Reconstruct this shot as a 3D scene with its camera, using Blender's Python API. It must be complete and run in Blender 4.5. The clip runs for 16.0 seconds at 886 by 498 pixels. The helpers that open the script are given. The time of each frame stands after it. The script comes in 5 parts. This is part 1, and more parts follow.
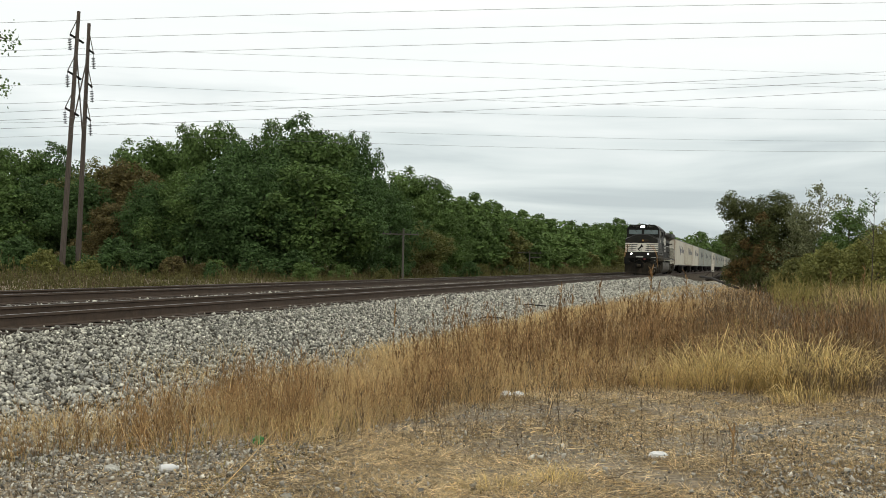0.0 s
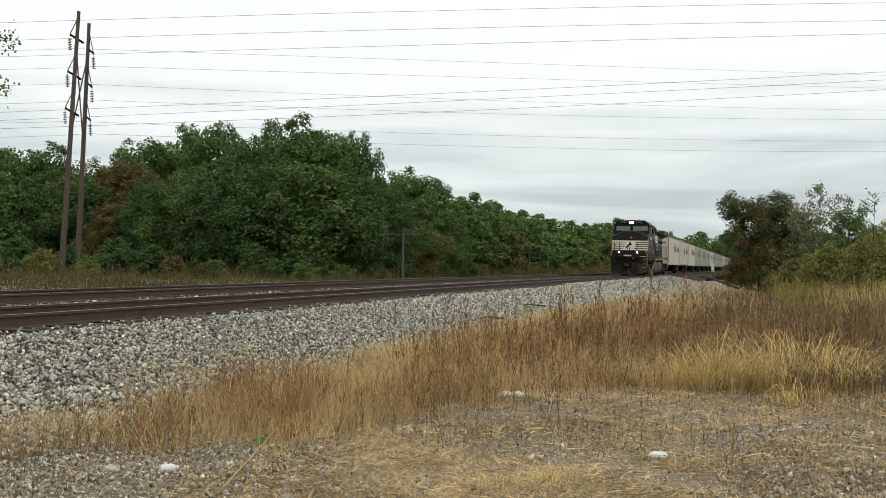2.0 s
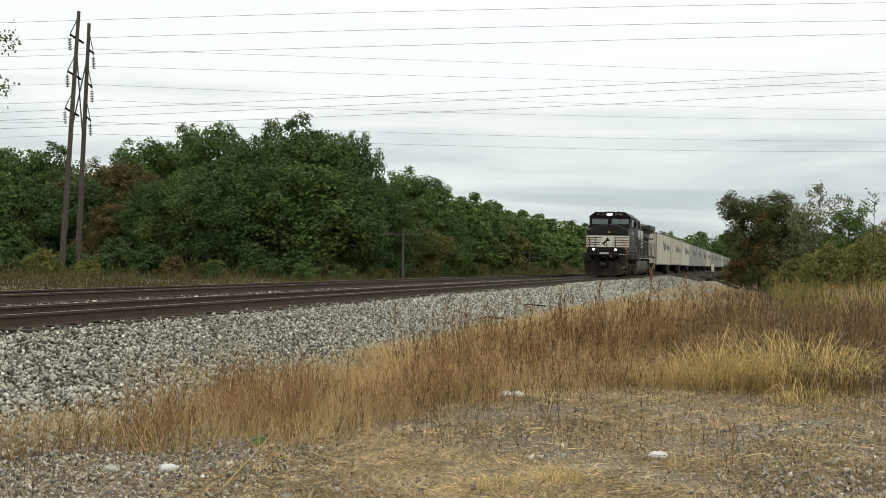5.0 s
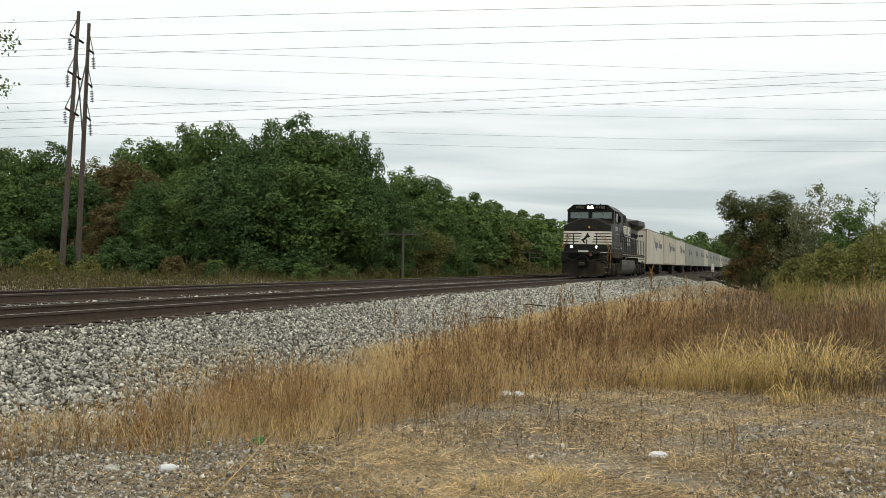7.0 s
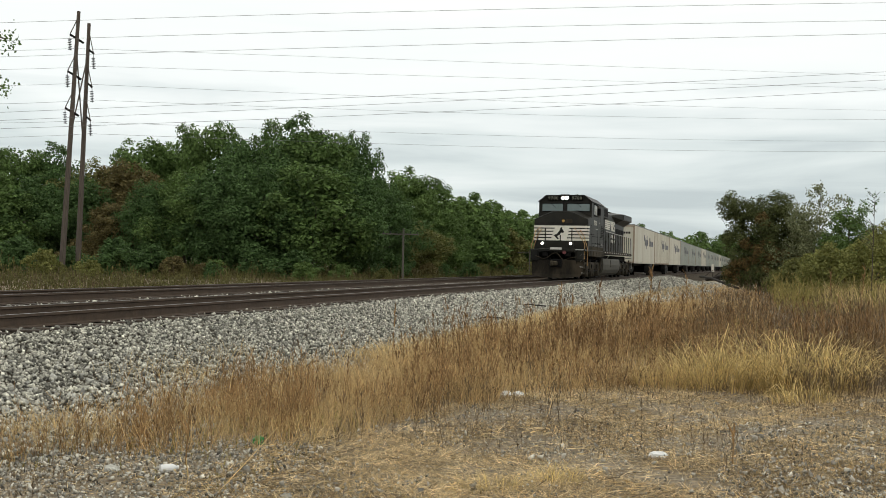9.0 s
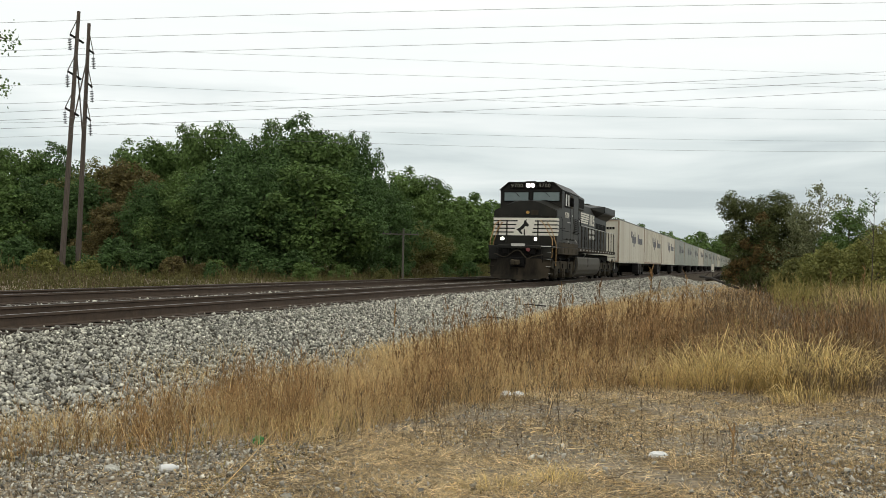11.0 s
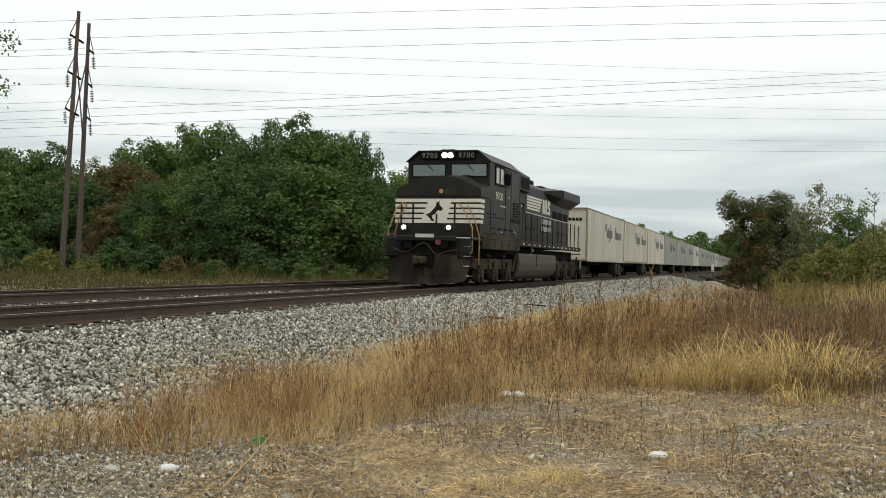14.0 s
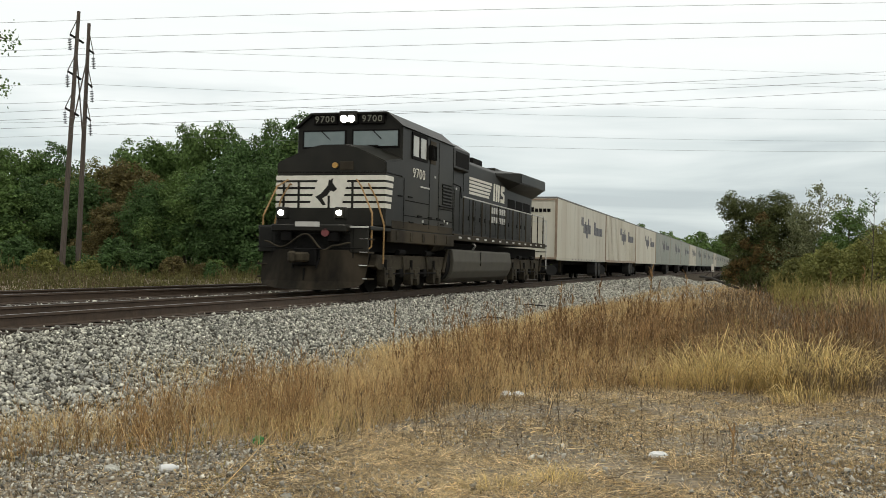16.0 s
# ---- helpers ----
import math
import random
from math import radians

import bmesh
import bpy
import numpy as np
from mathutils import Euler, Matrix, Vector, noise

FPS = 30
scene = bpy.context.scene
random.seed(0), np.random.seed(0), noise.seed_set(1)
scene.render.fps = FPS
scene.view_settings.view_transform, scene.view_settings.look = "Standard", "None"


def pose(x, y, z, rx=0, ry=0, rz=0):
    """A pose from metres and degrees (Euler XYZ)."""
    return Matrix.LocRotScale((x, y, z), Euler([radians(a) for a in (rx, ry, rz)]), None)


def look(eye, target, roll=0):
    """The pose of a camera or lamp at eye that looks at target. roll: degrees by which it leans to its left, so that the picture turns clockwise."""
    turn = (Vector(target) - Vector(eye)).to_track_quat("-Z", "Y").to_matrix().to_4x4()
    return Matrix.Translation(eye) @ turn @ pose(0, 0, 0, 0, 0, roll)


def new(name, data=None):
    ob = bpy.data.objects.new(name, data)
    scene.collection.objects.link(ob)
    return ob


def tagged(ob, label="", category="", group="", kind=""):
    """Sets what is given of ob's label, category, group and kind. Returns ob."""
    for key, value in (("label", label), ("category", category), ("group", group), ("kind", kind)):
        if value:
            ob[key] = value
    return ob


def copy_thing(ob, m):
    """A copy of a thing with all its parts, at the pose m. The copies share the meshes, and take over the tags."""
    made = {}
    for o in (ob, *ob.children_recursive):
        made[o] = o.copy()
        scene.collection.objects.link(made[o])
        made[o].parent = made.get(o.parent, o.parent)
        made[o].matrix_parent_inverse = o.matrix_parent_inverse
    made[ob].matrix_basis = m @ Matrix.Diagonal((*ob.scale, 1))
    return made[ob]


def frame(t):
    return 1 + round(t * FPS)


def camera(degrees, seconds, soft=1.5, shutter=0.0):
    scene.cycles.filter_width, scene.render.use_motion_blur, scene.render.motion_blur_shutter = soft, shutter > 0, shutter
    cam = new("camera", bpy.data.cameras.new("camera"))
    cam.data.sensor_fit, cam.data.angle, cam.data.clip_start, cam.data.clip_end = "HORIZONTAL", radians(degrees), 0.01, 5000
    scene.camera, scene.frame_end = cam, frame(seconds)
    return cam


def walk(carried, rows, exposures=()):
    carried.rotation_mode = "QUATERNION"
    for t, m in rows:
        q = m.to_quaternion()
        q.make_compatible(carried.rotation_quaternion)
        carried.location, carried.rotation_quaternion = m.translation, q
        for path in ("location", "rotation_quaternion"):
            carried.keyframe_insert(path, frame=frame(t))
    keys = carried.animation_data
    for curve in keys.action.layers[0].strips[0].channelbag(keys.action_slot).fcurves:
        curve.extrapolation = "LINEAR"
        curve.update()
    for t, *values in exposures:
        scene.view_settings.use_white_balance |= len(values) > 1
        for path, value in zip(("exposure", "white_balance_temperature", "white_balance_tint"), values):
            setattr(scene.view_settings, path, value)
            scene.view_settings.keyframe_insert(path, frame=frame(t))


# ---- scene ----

# ---- camera: stands still on a tripod beside a double-track line; +y runs along the track ----
cam = camera(47.33, 16.0, soft=0.85, shutter=0.4)
EYE = (10.366, 0.0, 0.835)
YAW, PITCH = radians(-17.287), radians(0.7236)
AIM = (EYE[0] + 50 * math.sin(YAW) * math.cos(PITCH), 50 * math.cos(YAW) * math.cos(PITCH), EYE[2] + 50 * math.sin(PITCH))
STAND = look(EYE, AIM, 1.176)
walk(cam, [(0.0, STAND), (16.0, STAND)], [(0.0, 0.0), (16.0, 0.0)])

# ---- overcast daylight ----
world = bpy.data.worlds.new("overcast_sky")
scene.world = world
world.use_nodes = True
wn, wl = world.node_tree.nodes, world.node_tree.links
wn.clear()


def sky_world():
    out = wn.new("ShaderNodeOutputWorld")
    nish = wn.new("ShaderNodeTexSky")
    nish.sky_type, nish.sun_disc = "NISHITA", False
    nish.sun_elevation, nish.sun_rotation = radians(50), radians(140)
    bg_sky = wn.new("ShaderNodeBackground")
    bg_sky.inputs[1].default_value = 0.08
    wl.new(nish.outputs[0], bg_sky.inputs[0])
    tc = wn.new("ShaderNodeTexCoord")
    sep = wn.new("ShaderNodeSeparateXYZ")
    wl.new(tc.outputs["Generated"], sep.inputs[0])
    # cloud deck: flat streaks low over the horizon, even white higher up
    mp = wn.new("ShaderNodeMapping")
    mp.inputs["Scale"].default_value = (2.2, 2.2, 17.0)
    wl.new(tc.outputs["Generated"], mp.inputs[0])
    nz = wn.new("ShaderNodeTexNoise")
    nz.inputs["Scale"].default_value, nz.inputs["Detail"].default_value = 1.7, 6.0
    nz.inputs["Roughness"].default_value, nz.inputs["Distortion"].default_value = 0.5, 0.4
    wl.new(mp.outputs[0], nz.inputs["Vector"])
    add = wn.new("ShaderNodeMath")
    add.operation = "MULTIPLY_ADD"
    wl.new(nz.outputs[0], add.inputs[0])
    add.inputs[1].default_value = 0.26
    wl.new(sep.outputs[2], add.inputs[2])
    ramp = wn.new("ShaderNodeValToRGB")
    r = ramp.color_ramp
    r.elements[0].position, r.elements[0].color = 0.13, (0.58, 0.64, 0.65, 1)
    r.elements[1].position, r.elements[1].color = 0.9, (1.20, 1.20, 1.10, 1)
    for pos, col in ((0.175, (0.57, 0.64, 0.65, 1)), (0.222, (0.76, 0.83, 0.82, 1)), (0.295, (1.0, 1.04, 1.02, 1)), (0.455, (1.08, 1.10, 1.05, 1))):
        e = r.elements.new(pos)
        e.color = col
    wl.new(add.outputs[0], ramp.inputs[0])
    bg = wn.new("ShaderNodeBackground")
    bg.inputs[1].default_value = 1.0
    wl.new(ramp.outputs[0], bg.inputs[0])
    mix = wn.new("ShaderNodeMixShader")
    mix.inputs[0].default_value = 0.94
    wl.new(bg_sky.outputs[0], mix.inputs[1])
    wl.new(bg.outputs[0], mix.inputs[2])
    wl.new(mix.outputs[0], out.inputs[0])


sky_world()
sun_data = bpy.data.lights.new("sun", "SUN")
sun_data.energy, sun_data.angle, sun_data.color = 0.45, radians(25), (1.0, 0.97, 0.92)
sun = new("sun", sun_data)
sun.matrix_world = look((30, -40, 60), (0, 0, 0))


# ---- materials ----
def mat(name, c1, c2=None, scale=3.0, rough=0.8, metal=0.0, bump=0.0, bump_scale=None, c3=None, big=0.35, stretch=None, island=0.0, rand=0.0, trans=0.0, emit=0.0, spec=None):
    m = bpy.data.materials.new(name)
    m.use_nodes = True
    n, l = m.node_tree.nodes, m.node_tree.links
    b = n["Principled BSDF"]
    b.inputs["Roughness"].default_value, b.inputs["Metallic"].default_value = rough, metal
    if spec is not None:
        b.inputs["Specular IOR Level"].default_value = spec
    c2 = c2 or tuple(v * 0.75 for v in c1)
    tc = n.new("ShaderNodeTexCoord")
    src = tc.outputs["Object"]
    if stretch:
        mp = n.new("ShaderNodeMapping")
        mp.inputs["Scale"].default_value = stretch
        l.new(src, mp.inputs[0])
        src = mp.outputs[0]
    fine = n.new("ShaderNodeTexNoise")
    fine.inputs["Scale"].default_value, fine.inputs["Detail"].default_value, fine.inputs["Roughness"].default_value = scale, 7, 0.65
    l.new(src, fine.inputs["Vector"])
    ramp = n.new("ShaderNodeValToRGB")
    ramp.color_ramp.elements[0].position, ramp.color_ramp.elements[1].position = 0.33, 0.68
    ramp.color_ramp.elements[0].color, ramp.color_ramp.elements[1].color = (*c2, 1), (*c1, 1)
    l.new(fine.outputs[0], ramp.inputs[0])
    col = ramp.outputs[0]
    if c3:
        wide = n.new("ShaderNodeTexNoise")
        wide.inputs["Scale"].default_value, wide.inputs["Detail"].default_value = scale * 0.13, 4
        l.new(src, wide.inputs["Vector"])
        wr = n.new("ShaderNodeValToRGB")
        wr.color_ramp.elements[0].position, wr.color_ramp.elements[1].position = 0.45, 0.65
        l.new(wide.outputs[0], wr.inputs[0])
        sc = n.new("ShaderNodeMath")
        sc.operation = "MULTIPLY"
        l.new(wr.outputs[0], sc.inputs[0])
        sc.inputs[1].default_value = big
        mx = n.new("ShaderNodeMix")
        mx.data_type = "RGBA"
        l.new(sc.outputs[0], mx.inputs[0])
        l.new(col, mx.inputs[6])
        mx.inputs[7].default_value = (*c3, 1)
        col = mx.outputs[2]
    if island or rand:
        if island:
            g = n.new("ShaderNodeNewGeometry")
            rnd, amount = g.outputs["Random Per Island"], island
        else:
            g = n.new("ShaderNodeObjectInfo")
            rnd, amount = g.outputs["Random"], rand
        mr = n.new("ShaderNodeMapRange")
        mr.inputs[3].default_value, mr.inputs[4].default_value = 1 - amount, 1 + amount
        l.new(rnd, mr.inputs[0])
        hs = n.new("ShaderNodeHueSaturation")
        l.new(mr.outputs[0], hs.inputs["Value"])
        l.new(col, hs.inputs["Color"])
        col = hs.outputs[0]
    l.new(col, b.inputs["Base Color"])
    if bump:
        bp = n.new("ShaderNodeBump")
        bp.inputs["Strength"].default_value, bp.inputs["Distance"].default_value = bump, 0.02
        bn = n.new("ShaderNodeTexNoise")
        bn.inputs["Scale"].default_value, bn.inputs["Detail"].default_value = bump_scale or scale * 3, 5
        l.new(src, bn.inputs["Vector"])
        l.new(bn.outputs[0], bp.inputs["Height"])
        l.new(bp.outputs[0], b.inputs["Normal"])
    if trans:
        t = n.new("ShaderNodeBsdfTranslucent")
        l.new(col, t.inputs[0])
        ms = n.new("ShaderNodeMixShader")
        ms.inputs[0].default_value = trans
        l.new(b.outputs[0], ms.inputs[1])
        l.new(t.outputs[0], ms.inputs[2])
        l.new(ms.outputs[0], n["Material Output"].inputs[0])
    if emit:
        b.inputs["Emission Color"].default_value = (1, 0.93, 0.8, 1)
        b.inputs["Emission Strength"].default_value = emit
    return m


# brownish bed, darkened so its colour carries the shade in gaps between stones
M_BALLAST_SHADE = mat("ballast_bed", (0.085, 0.068, 0.049), (0.016, 0.0135, 0.011), 22, 0.95, bump=1.0, bump_scale=24, c3=(0.10, 0.08, 0.06), big=0.5, spec=0.05)
M_STONE = mat("crushed_stone", (0.60, 0.58, 0.49), (0.098, 0.093, 0.080), 22, 0.9, island=0.80)
M_GRAVEL = mat("pale_gravel", (0.54, 0.51, 0.44), (0.20, 0.185, 0.155), 18, 0.9, island=0.75)
M_STONE_PIECE = mat("crushed_stone_piece", (0.42, 0.41, 0.365), (0.20, 0.195, 0.175), 14, 0.9, rand=0.55)
M_SOIL = mat("dry_soil", (0.37, 0.30, 0.205), (0.070, 0.057, 0.042), 17.0, 0.97, bump=1.0, bump_scale=30, c3=(0.20, 0.15, 0.09), big=0.6)
M_RAIL = mat("rail_steel", (0.085, 0.056, 0.036), (0.050, 0.033, 0.022), 6, 0.75, 0.15, 0.3, c3=(0.08, 0.055, 0.04))
M_RAILTOP = mat("polished_railhead", (0.24, 0.22, 0.20), (0.17, 0.155, 0.14), 8, 0.45, 0.7)
M_TIE = mat("creosoted_tie", (0.080, 0.058, 0.040), (0.035, 0.027, 0.021), 5, 0.9, bump=0.6, stretch=(1, 6, 6), rand=0.3)
M_BLACK = mat("black_paint", (0.0142, 0.0138, 0.0115), (0.0092, 0.0090, 0.0077), 2.0, 0.45, c3=(0.040, 0.036, 0.026), big=0.55, bump=0.05, spec=0.14)
M_BLACK_DUSTY = mat("dusty_black_paint", (0.040, 0.033, 0.023), (0.018, 0.015, 0.011), 2.5, 0.85, spec=0.15, c3=(0.080, 0.063, 0.041), big=0.6, bump=0.15)
M_TRUCK = mat("dusty_truck_casting", (0.050, 0.042, 0.029), (0.015, 0.0125, 0.009), 5, 0.9, c3=(0.080, 0.066, 0.044), big=0.6, bump=0.3, spec=0.15)
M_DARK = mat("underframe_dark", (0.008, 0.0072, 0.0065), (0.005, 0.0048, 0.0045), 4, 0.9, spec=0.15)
M_PLOW = mat("worn_plow_steel", (0.018, 0.0145, 0.0095), (0.008, 0.0067, 0.0048), 3, 0.8, 0.0, 0.2, spec=0.12, c3=(0.065, 0.051, 0.034), big=0.5, stretch=(3, 3, 0.8))
M_TANK = mat("dusty_fuel_tank", (0.064, 0.057, 0.041), (0.044, 0.039, 0.028), 2, 0.7, bump=0.05, c3=(0.05, 0.045, 0.04), big=0.4)
M_WHITE = mat("white_paint", (0.72, 0.69, 0.60), (0.60, 0.57, 0.49), 4, 0.5, c3=(0.45, 0.41, 0.34), big=0.25)
M_GREYLETTER = mat("weathered_lettering", (0.55, 0.54, 0.50), (0.42, 0.41, 0.38), 5, 0.6)
M_BOARD = mat("dim_board_figures", (0.21, 0.21, 0.16), (0.15, 0.15, 0.12), 8, 0.5)
# glossy pane; the greenish base colour paints in the reflected sky
M_GLASS_SKY = mat("cab_glass", (0.13, 0.165, 0.16), (0.10, 0.135, 0.13), 1.5, 0.06, spec=0.9)
M_BLIND = mat("cab_side_window", (0.50, 0.49, 0.44), (0.36, 0.36, 0.33), 3, 0.25)
M_YELLOW = mat("handrail_yellow", (0.36, 0.21, 0.07), (0.26, 0.15, 0.055), 7, 0.6)
M_LAMP = mat("lit_headlamp", (1, 0.95, 0.85), (1, 0.95, 0.85), 1, 0.3, emit=14.0)
M_AMBER = mat("amber_lens", (0.50, 0.28, 0.06), None, 9, 0.3)
M_RED = mat("red_cap", (0.17, 0.035, 0.035), None, 9, 0.5)
M_POLE_GREY = mat("silvered_pole_wood", (0.105, 0.095, 0.078), (0.06, 0.055, 0.045), 3, 0.9, stretch=(6, 6, 0.6))
M_TRAILER = mat("trailer_white", (0.57, 0.54, 0.45), (0.46, 0.43, 0.35), 1.2, 0.5, c3=(0.36, 0.30, 0.21), big=0.6, stretch=(2, 3.0, 0.22), rand=0.10)
M_TRAILER_GREY = mat("trailer_grey", (0.255, 0.28, 0.235), (0.20, 0.22, 0.185), 1.2, 0.5, c3=(0.32, 0.30, 0.26), big=0.5, stretch=(2, 1.2, 0.35), rand=0.12)
M_TRAILER_TRIM = mat("trailer_trim", (0.36, 0.27, 0.19), (0.22, 0.16, 0.11), 3, 0.6)
M_TRAILER_ROOF = mat("trailer_roof_rail", (0.17, 0.165, 0.155), None, 3, 0.6)
M_MARK = mat("faded_blue_grey_lettering", (0.07, 0.07, 0.085), (0.16, 0.16, 0.17), 3, 0.6)
M_TYRE = mat("rubber_tyre", (0.022, 0.021, 0.02), None, 6, 0.9)
M_WOOD = mat("weathered_pole_wood", (0.105, 0.083, 0.065), (0.055, 0.043, 0.035), 3, 0.9, bump=0.3, stretch=(6, 6, 0.6))
M_INSUL = mat("dark_porcelain", (0.012, 0.012, 0.016), None, 9, 0.6, spec=0.2)
M_WIRE = mat("power_line_conductor", (0.20, 0.20, 0.20), None, 5, 0.5, 0.4)
M_BARK = mat("bark", (0.10, 0.082, 0.062), (0.05, 0.042, 0.032), 5, 0.95, bump=0.6, stretch=(4, 4, 0.7))


def leafmat(name, c, isl=0.45, tr=0.25, scale=0.5, dark=0.72):
    return mat(name, c, tuple(v * dark for v in c), scale, 0.75, island=isl, trans=tr, spec=0.2)


LEAF = {
    "green": leafmat("leaf_green", (0.112, 0.178, 0.050)),
    "dark": leafmat("leaf_dark_green", (0.082, 0.142, 0.046)),
    "light": leafmat("leaf_light_green", (0.140, 0.215, 0.062)),
    "olive": leafmat("leaf_olive", (0.175, 0.178, 0.058)),
    "rust": leafmat("leaf_rust", (0.165, 0.112, 0.042)),
    "sage": leafmat("leaf_sage_green", (0.205, 0.220, 0.110)),
    "gold": leafmat("leaf_yellow_green", (0.235, 0.240, 0.072)),
    "bush": leafmat("leaf_bush_green", (0.100, 0.115, 0.040)),
    "russet": leafmat("leaf_russet", (0.160, 0.130, 0.052)),
}
M_WEED = leafmat("brown_weed", (0.420, 0.262, 0.122), 0.6, 0.3, 2.0, 0.42)
M_STEM = leafmat("dark_weed_stem", (0.200, 0.118, 0.055), 0.4, 0.2)
M_STRAW = leafmat("straw_grass", (0.68, 0.48, 0.235), 0.5, 0.35, 2.0, 0.50)
M_HAY = leafmat("yellow_green_hay", (0.68, 0.52, 0.23), 0.5, 0.35)
M_LITTER = leafmat("bleached_straw_litter", (0.80, 0.625, 0.37), 0.65, 0.2, 3.0, 0.40)
M_GOLD = leafmat("goldenrod_weed", (0.300, 0.250, 0.085), 0.5, 0.3)
M_FARWEED = leafmat("rank_trackside_weed", (0.120, 0.112, 0.042), 0.6, 0.25)
M_PALE = leafmat("pale_straw_grass", (0.76, 0.57, 0.29), 0.4, 0.35, 2.0, 0.6)
M_GREENWEED = leafmat("green_weed", (0.16, 0.150, 0.052), 0.45, 0.3)
M_GREYWEED = leafmat("grey_brown_weed", (0.160, 0.116, 0.070), 0.45, 0.3)


# ---- mesh helpers ----
def part(name, bm, material, parent=None, label="", smooth=False):
    me = bpy.data.meshes.new(name)
    bmesh.ops.recalc_face_normals(bm, faces=bm.faces)
    bm.to_mesh(me)
    bm.free()
    me.materials.append(material)
    if smooth:
        me.polygons.foreach_set("use_smooth", [True] * len(me.polygons))
    ob = new(name, me)
    if parent is not None:
        ob.parent = parent
    if label:
        ob["label"] = label
    return ob


def share(ob, m, parent=None):
    """Another piece on the same mesh."""
    o = new(ob.name.split(".")[0], ob.data)
    o.parent = parent if parent is not None else ob.parent
    o.matrix_local = m
    return o


def box(x0, x1, y0, y1, z0, z1, bevel=0.0, bm=None, seg=1):
    b = bmesh.new()
    vs = bmesh.ops.create_cube(b, size=1)["verts"]
    for v in vs:
        v.co = Vector((x0 + (v.co.x + 0.5) * (x1 - x0), y0 + (v.co.y + 0.5) * (y1 - y0), z0 + (v.co.z + 0.5) * (z1 - z0)))
    if bevel:
        bmesh.ops.bevel(b, geom=b.edges[:], offset=bevel, segments=seg, affect="EDGES")
    return join(bm, b)


def join(bm, b):
    if bm is None:
        return b
    me = bpy.data.meshes.new("tmp")
    b.to_mesh(me)
    b.free()
    bm.from_mesh(me)
    bpy.data.meshes.remove(me)
    return bm


def prism(poly, axis, a, b, bm=None, bevel=0.0):
    """A polygon of (u, v) drawn out along an axis from a to b. x: (y, z); y: (x, z); z: (x, y)."""
    t = bmesh.new()
    place = {"x": lambda u, v, w: (w, u, v), "y": lambda u, v, w: (u, w, v), "z": lambda u, v, w: (u, v, w)}[axis]
    lo = [t.verts.new(place(u, v, a)) for u, v in poly]
    hi = [t.verts.new(place(u, v, b)) for u, v in poly]
    t.faces.new(lo)
    t.faces.new(hi[::-1])
    for i in range(len(poly)):
        j = (i + 1) % len(poly)
        t.faces.new((lo[j], lo[i], hi[i], hi[j]))
    if bevel:
        bmesh.ops.bevel(t, geom=t.edges[:], offset=bevel, segments=1, affect="EDGES")
    return join(bm, t)


def cyl(p0, p1, r, seg=10, bm=None, r2=None):
    t = bmesh.new()
    p0, p1 = Vector(p0), Vector(p1)
    d = p1 - p0
    bmesh.ops.create_cone(t, cap_ends=True, segments=seg, radius1=r, radius2=r if r2 is None else r2, depth=d.length)
    bmesh.ops.transform(t, matrix=Matrix.Translation((p0 + p1) / 2) @ d.to_track_quat("Z", "Y").to_matrix().to_4x4(), verts=t.verts)
    return join(bm, t)


def pipe(points, r, seg=6, bm=None):
    for a, b in zip(points, points[1:]):
        bm = cyl(a, b, r, seg, bm)
    return bm


def empty(name, label, category, m=None, group="", kind=""):
    e = new(name)
    e.empty_display_size = 0.3
    if m is not None:
        e.matrix_world = m
    return tagged(e, label, category, group, kind)


def raw(name, verts, faces, material, parent=None, smooth=False):
    """A mesh from arrays: faces of one size."""
    verts, faces = np.asarray(verts, np.float32), np.asarray(faces, np.int32)
    me = bpy.data.meshes.new(name)
    k = faces.shape[1]
    me.vertices.add(len(verts))
    me.vertices.foreach_set("co", verts.ravel())
    me.loops.add(faces.size)
    me.loops.foreach_set("vertex_index", faces.ravel())
    me.polygons.add(len(faces))
    me.polygons.foreach_set("loop_start", np.arange(0, faces.size, k, dtype=np.int32))
    me.update(calc_edges=True)
    me.materials.append(material)
    if smooth:
        me.polygons.foreach_set("use_smooth", [True] * len(faces))
    ob = new(name, me)
    if parent is not None:
        ob.parent = parent
    return ob


# ---- ground ----
def bumps(x, y):
    return 0.05 * np.sin(0.9 * x + 0.4 * y) * np.sin(0.5 * y - 0.3 * x) + 0.025 * np.sin(2.3 * x - 1.1 * y + 1) + 0.012 * np.sin(5.1 * x + 3.7 * y)


def ground_z(x, y):
    """Height of the ground: embankment of the two tracks, flat verge, low field."""
    x, y = np.asarray(x, float), np.asarray(y, float)
    z = np.interp(x, [-60, -30, -12, -9.3, -6.4, 1.75, 4.3, 6.0, 11.0, 16.0, 30.0], [-0.6, -0.7, -1.0, -0.80, -0.30, -0.30, -0.80, -0.78, -0.76, -0.55, -0.2])
    w = np.clip((x - 3.0) / 2.5, 0, 1) + np.clip((-9.0 - x) / 2.0, 0, 1)
    return z + w * bumps(x, y)


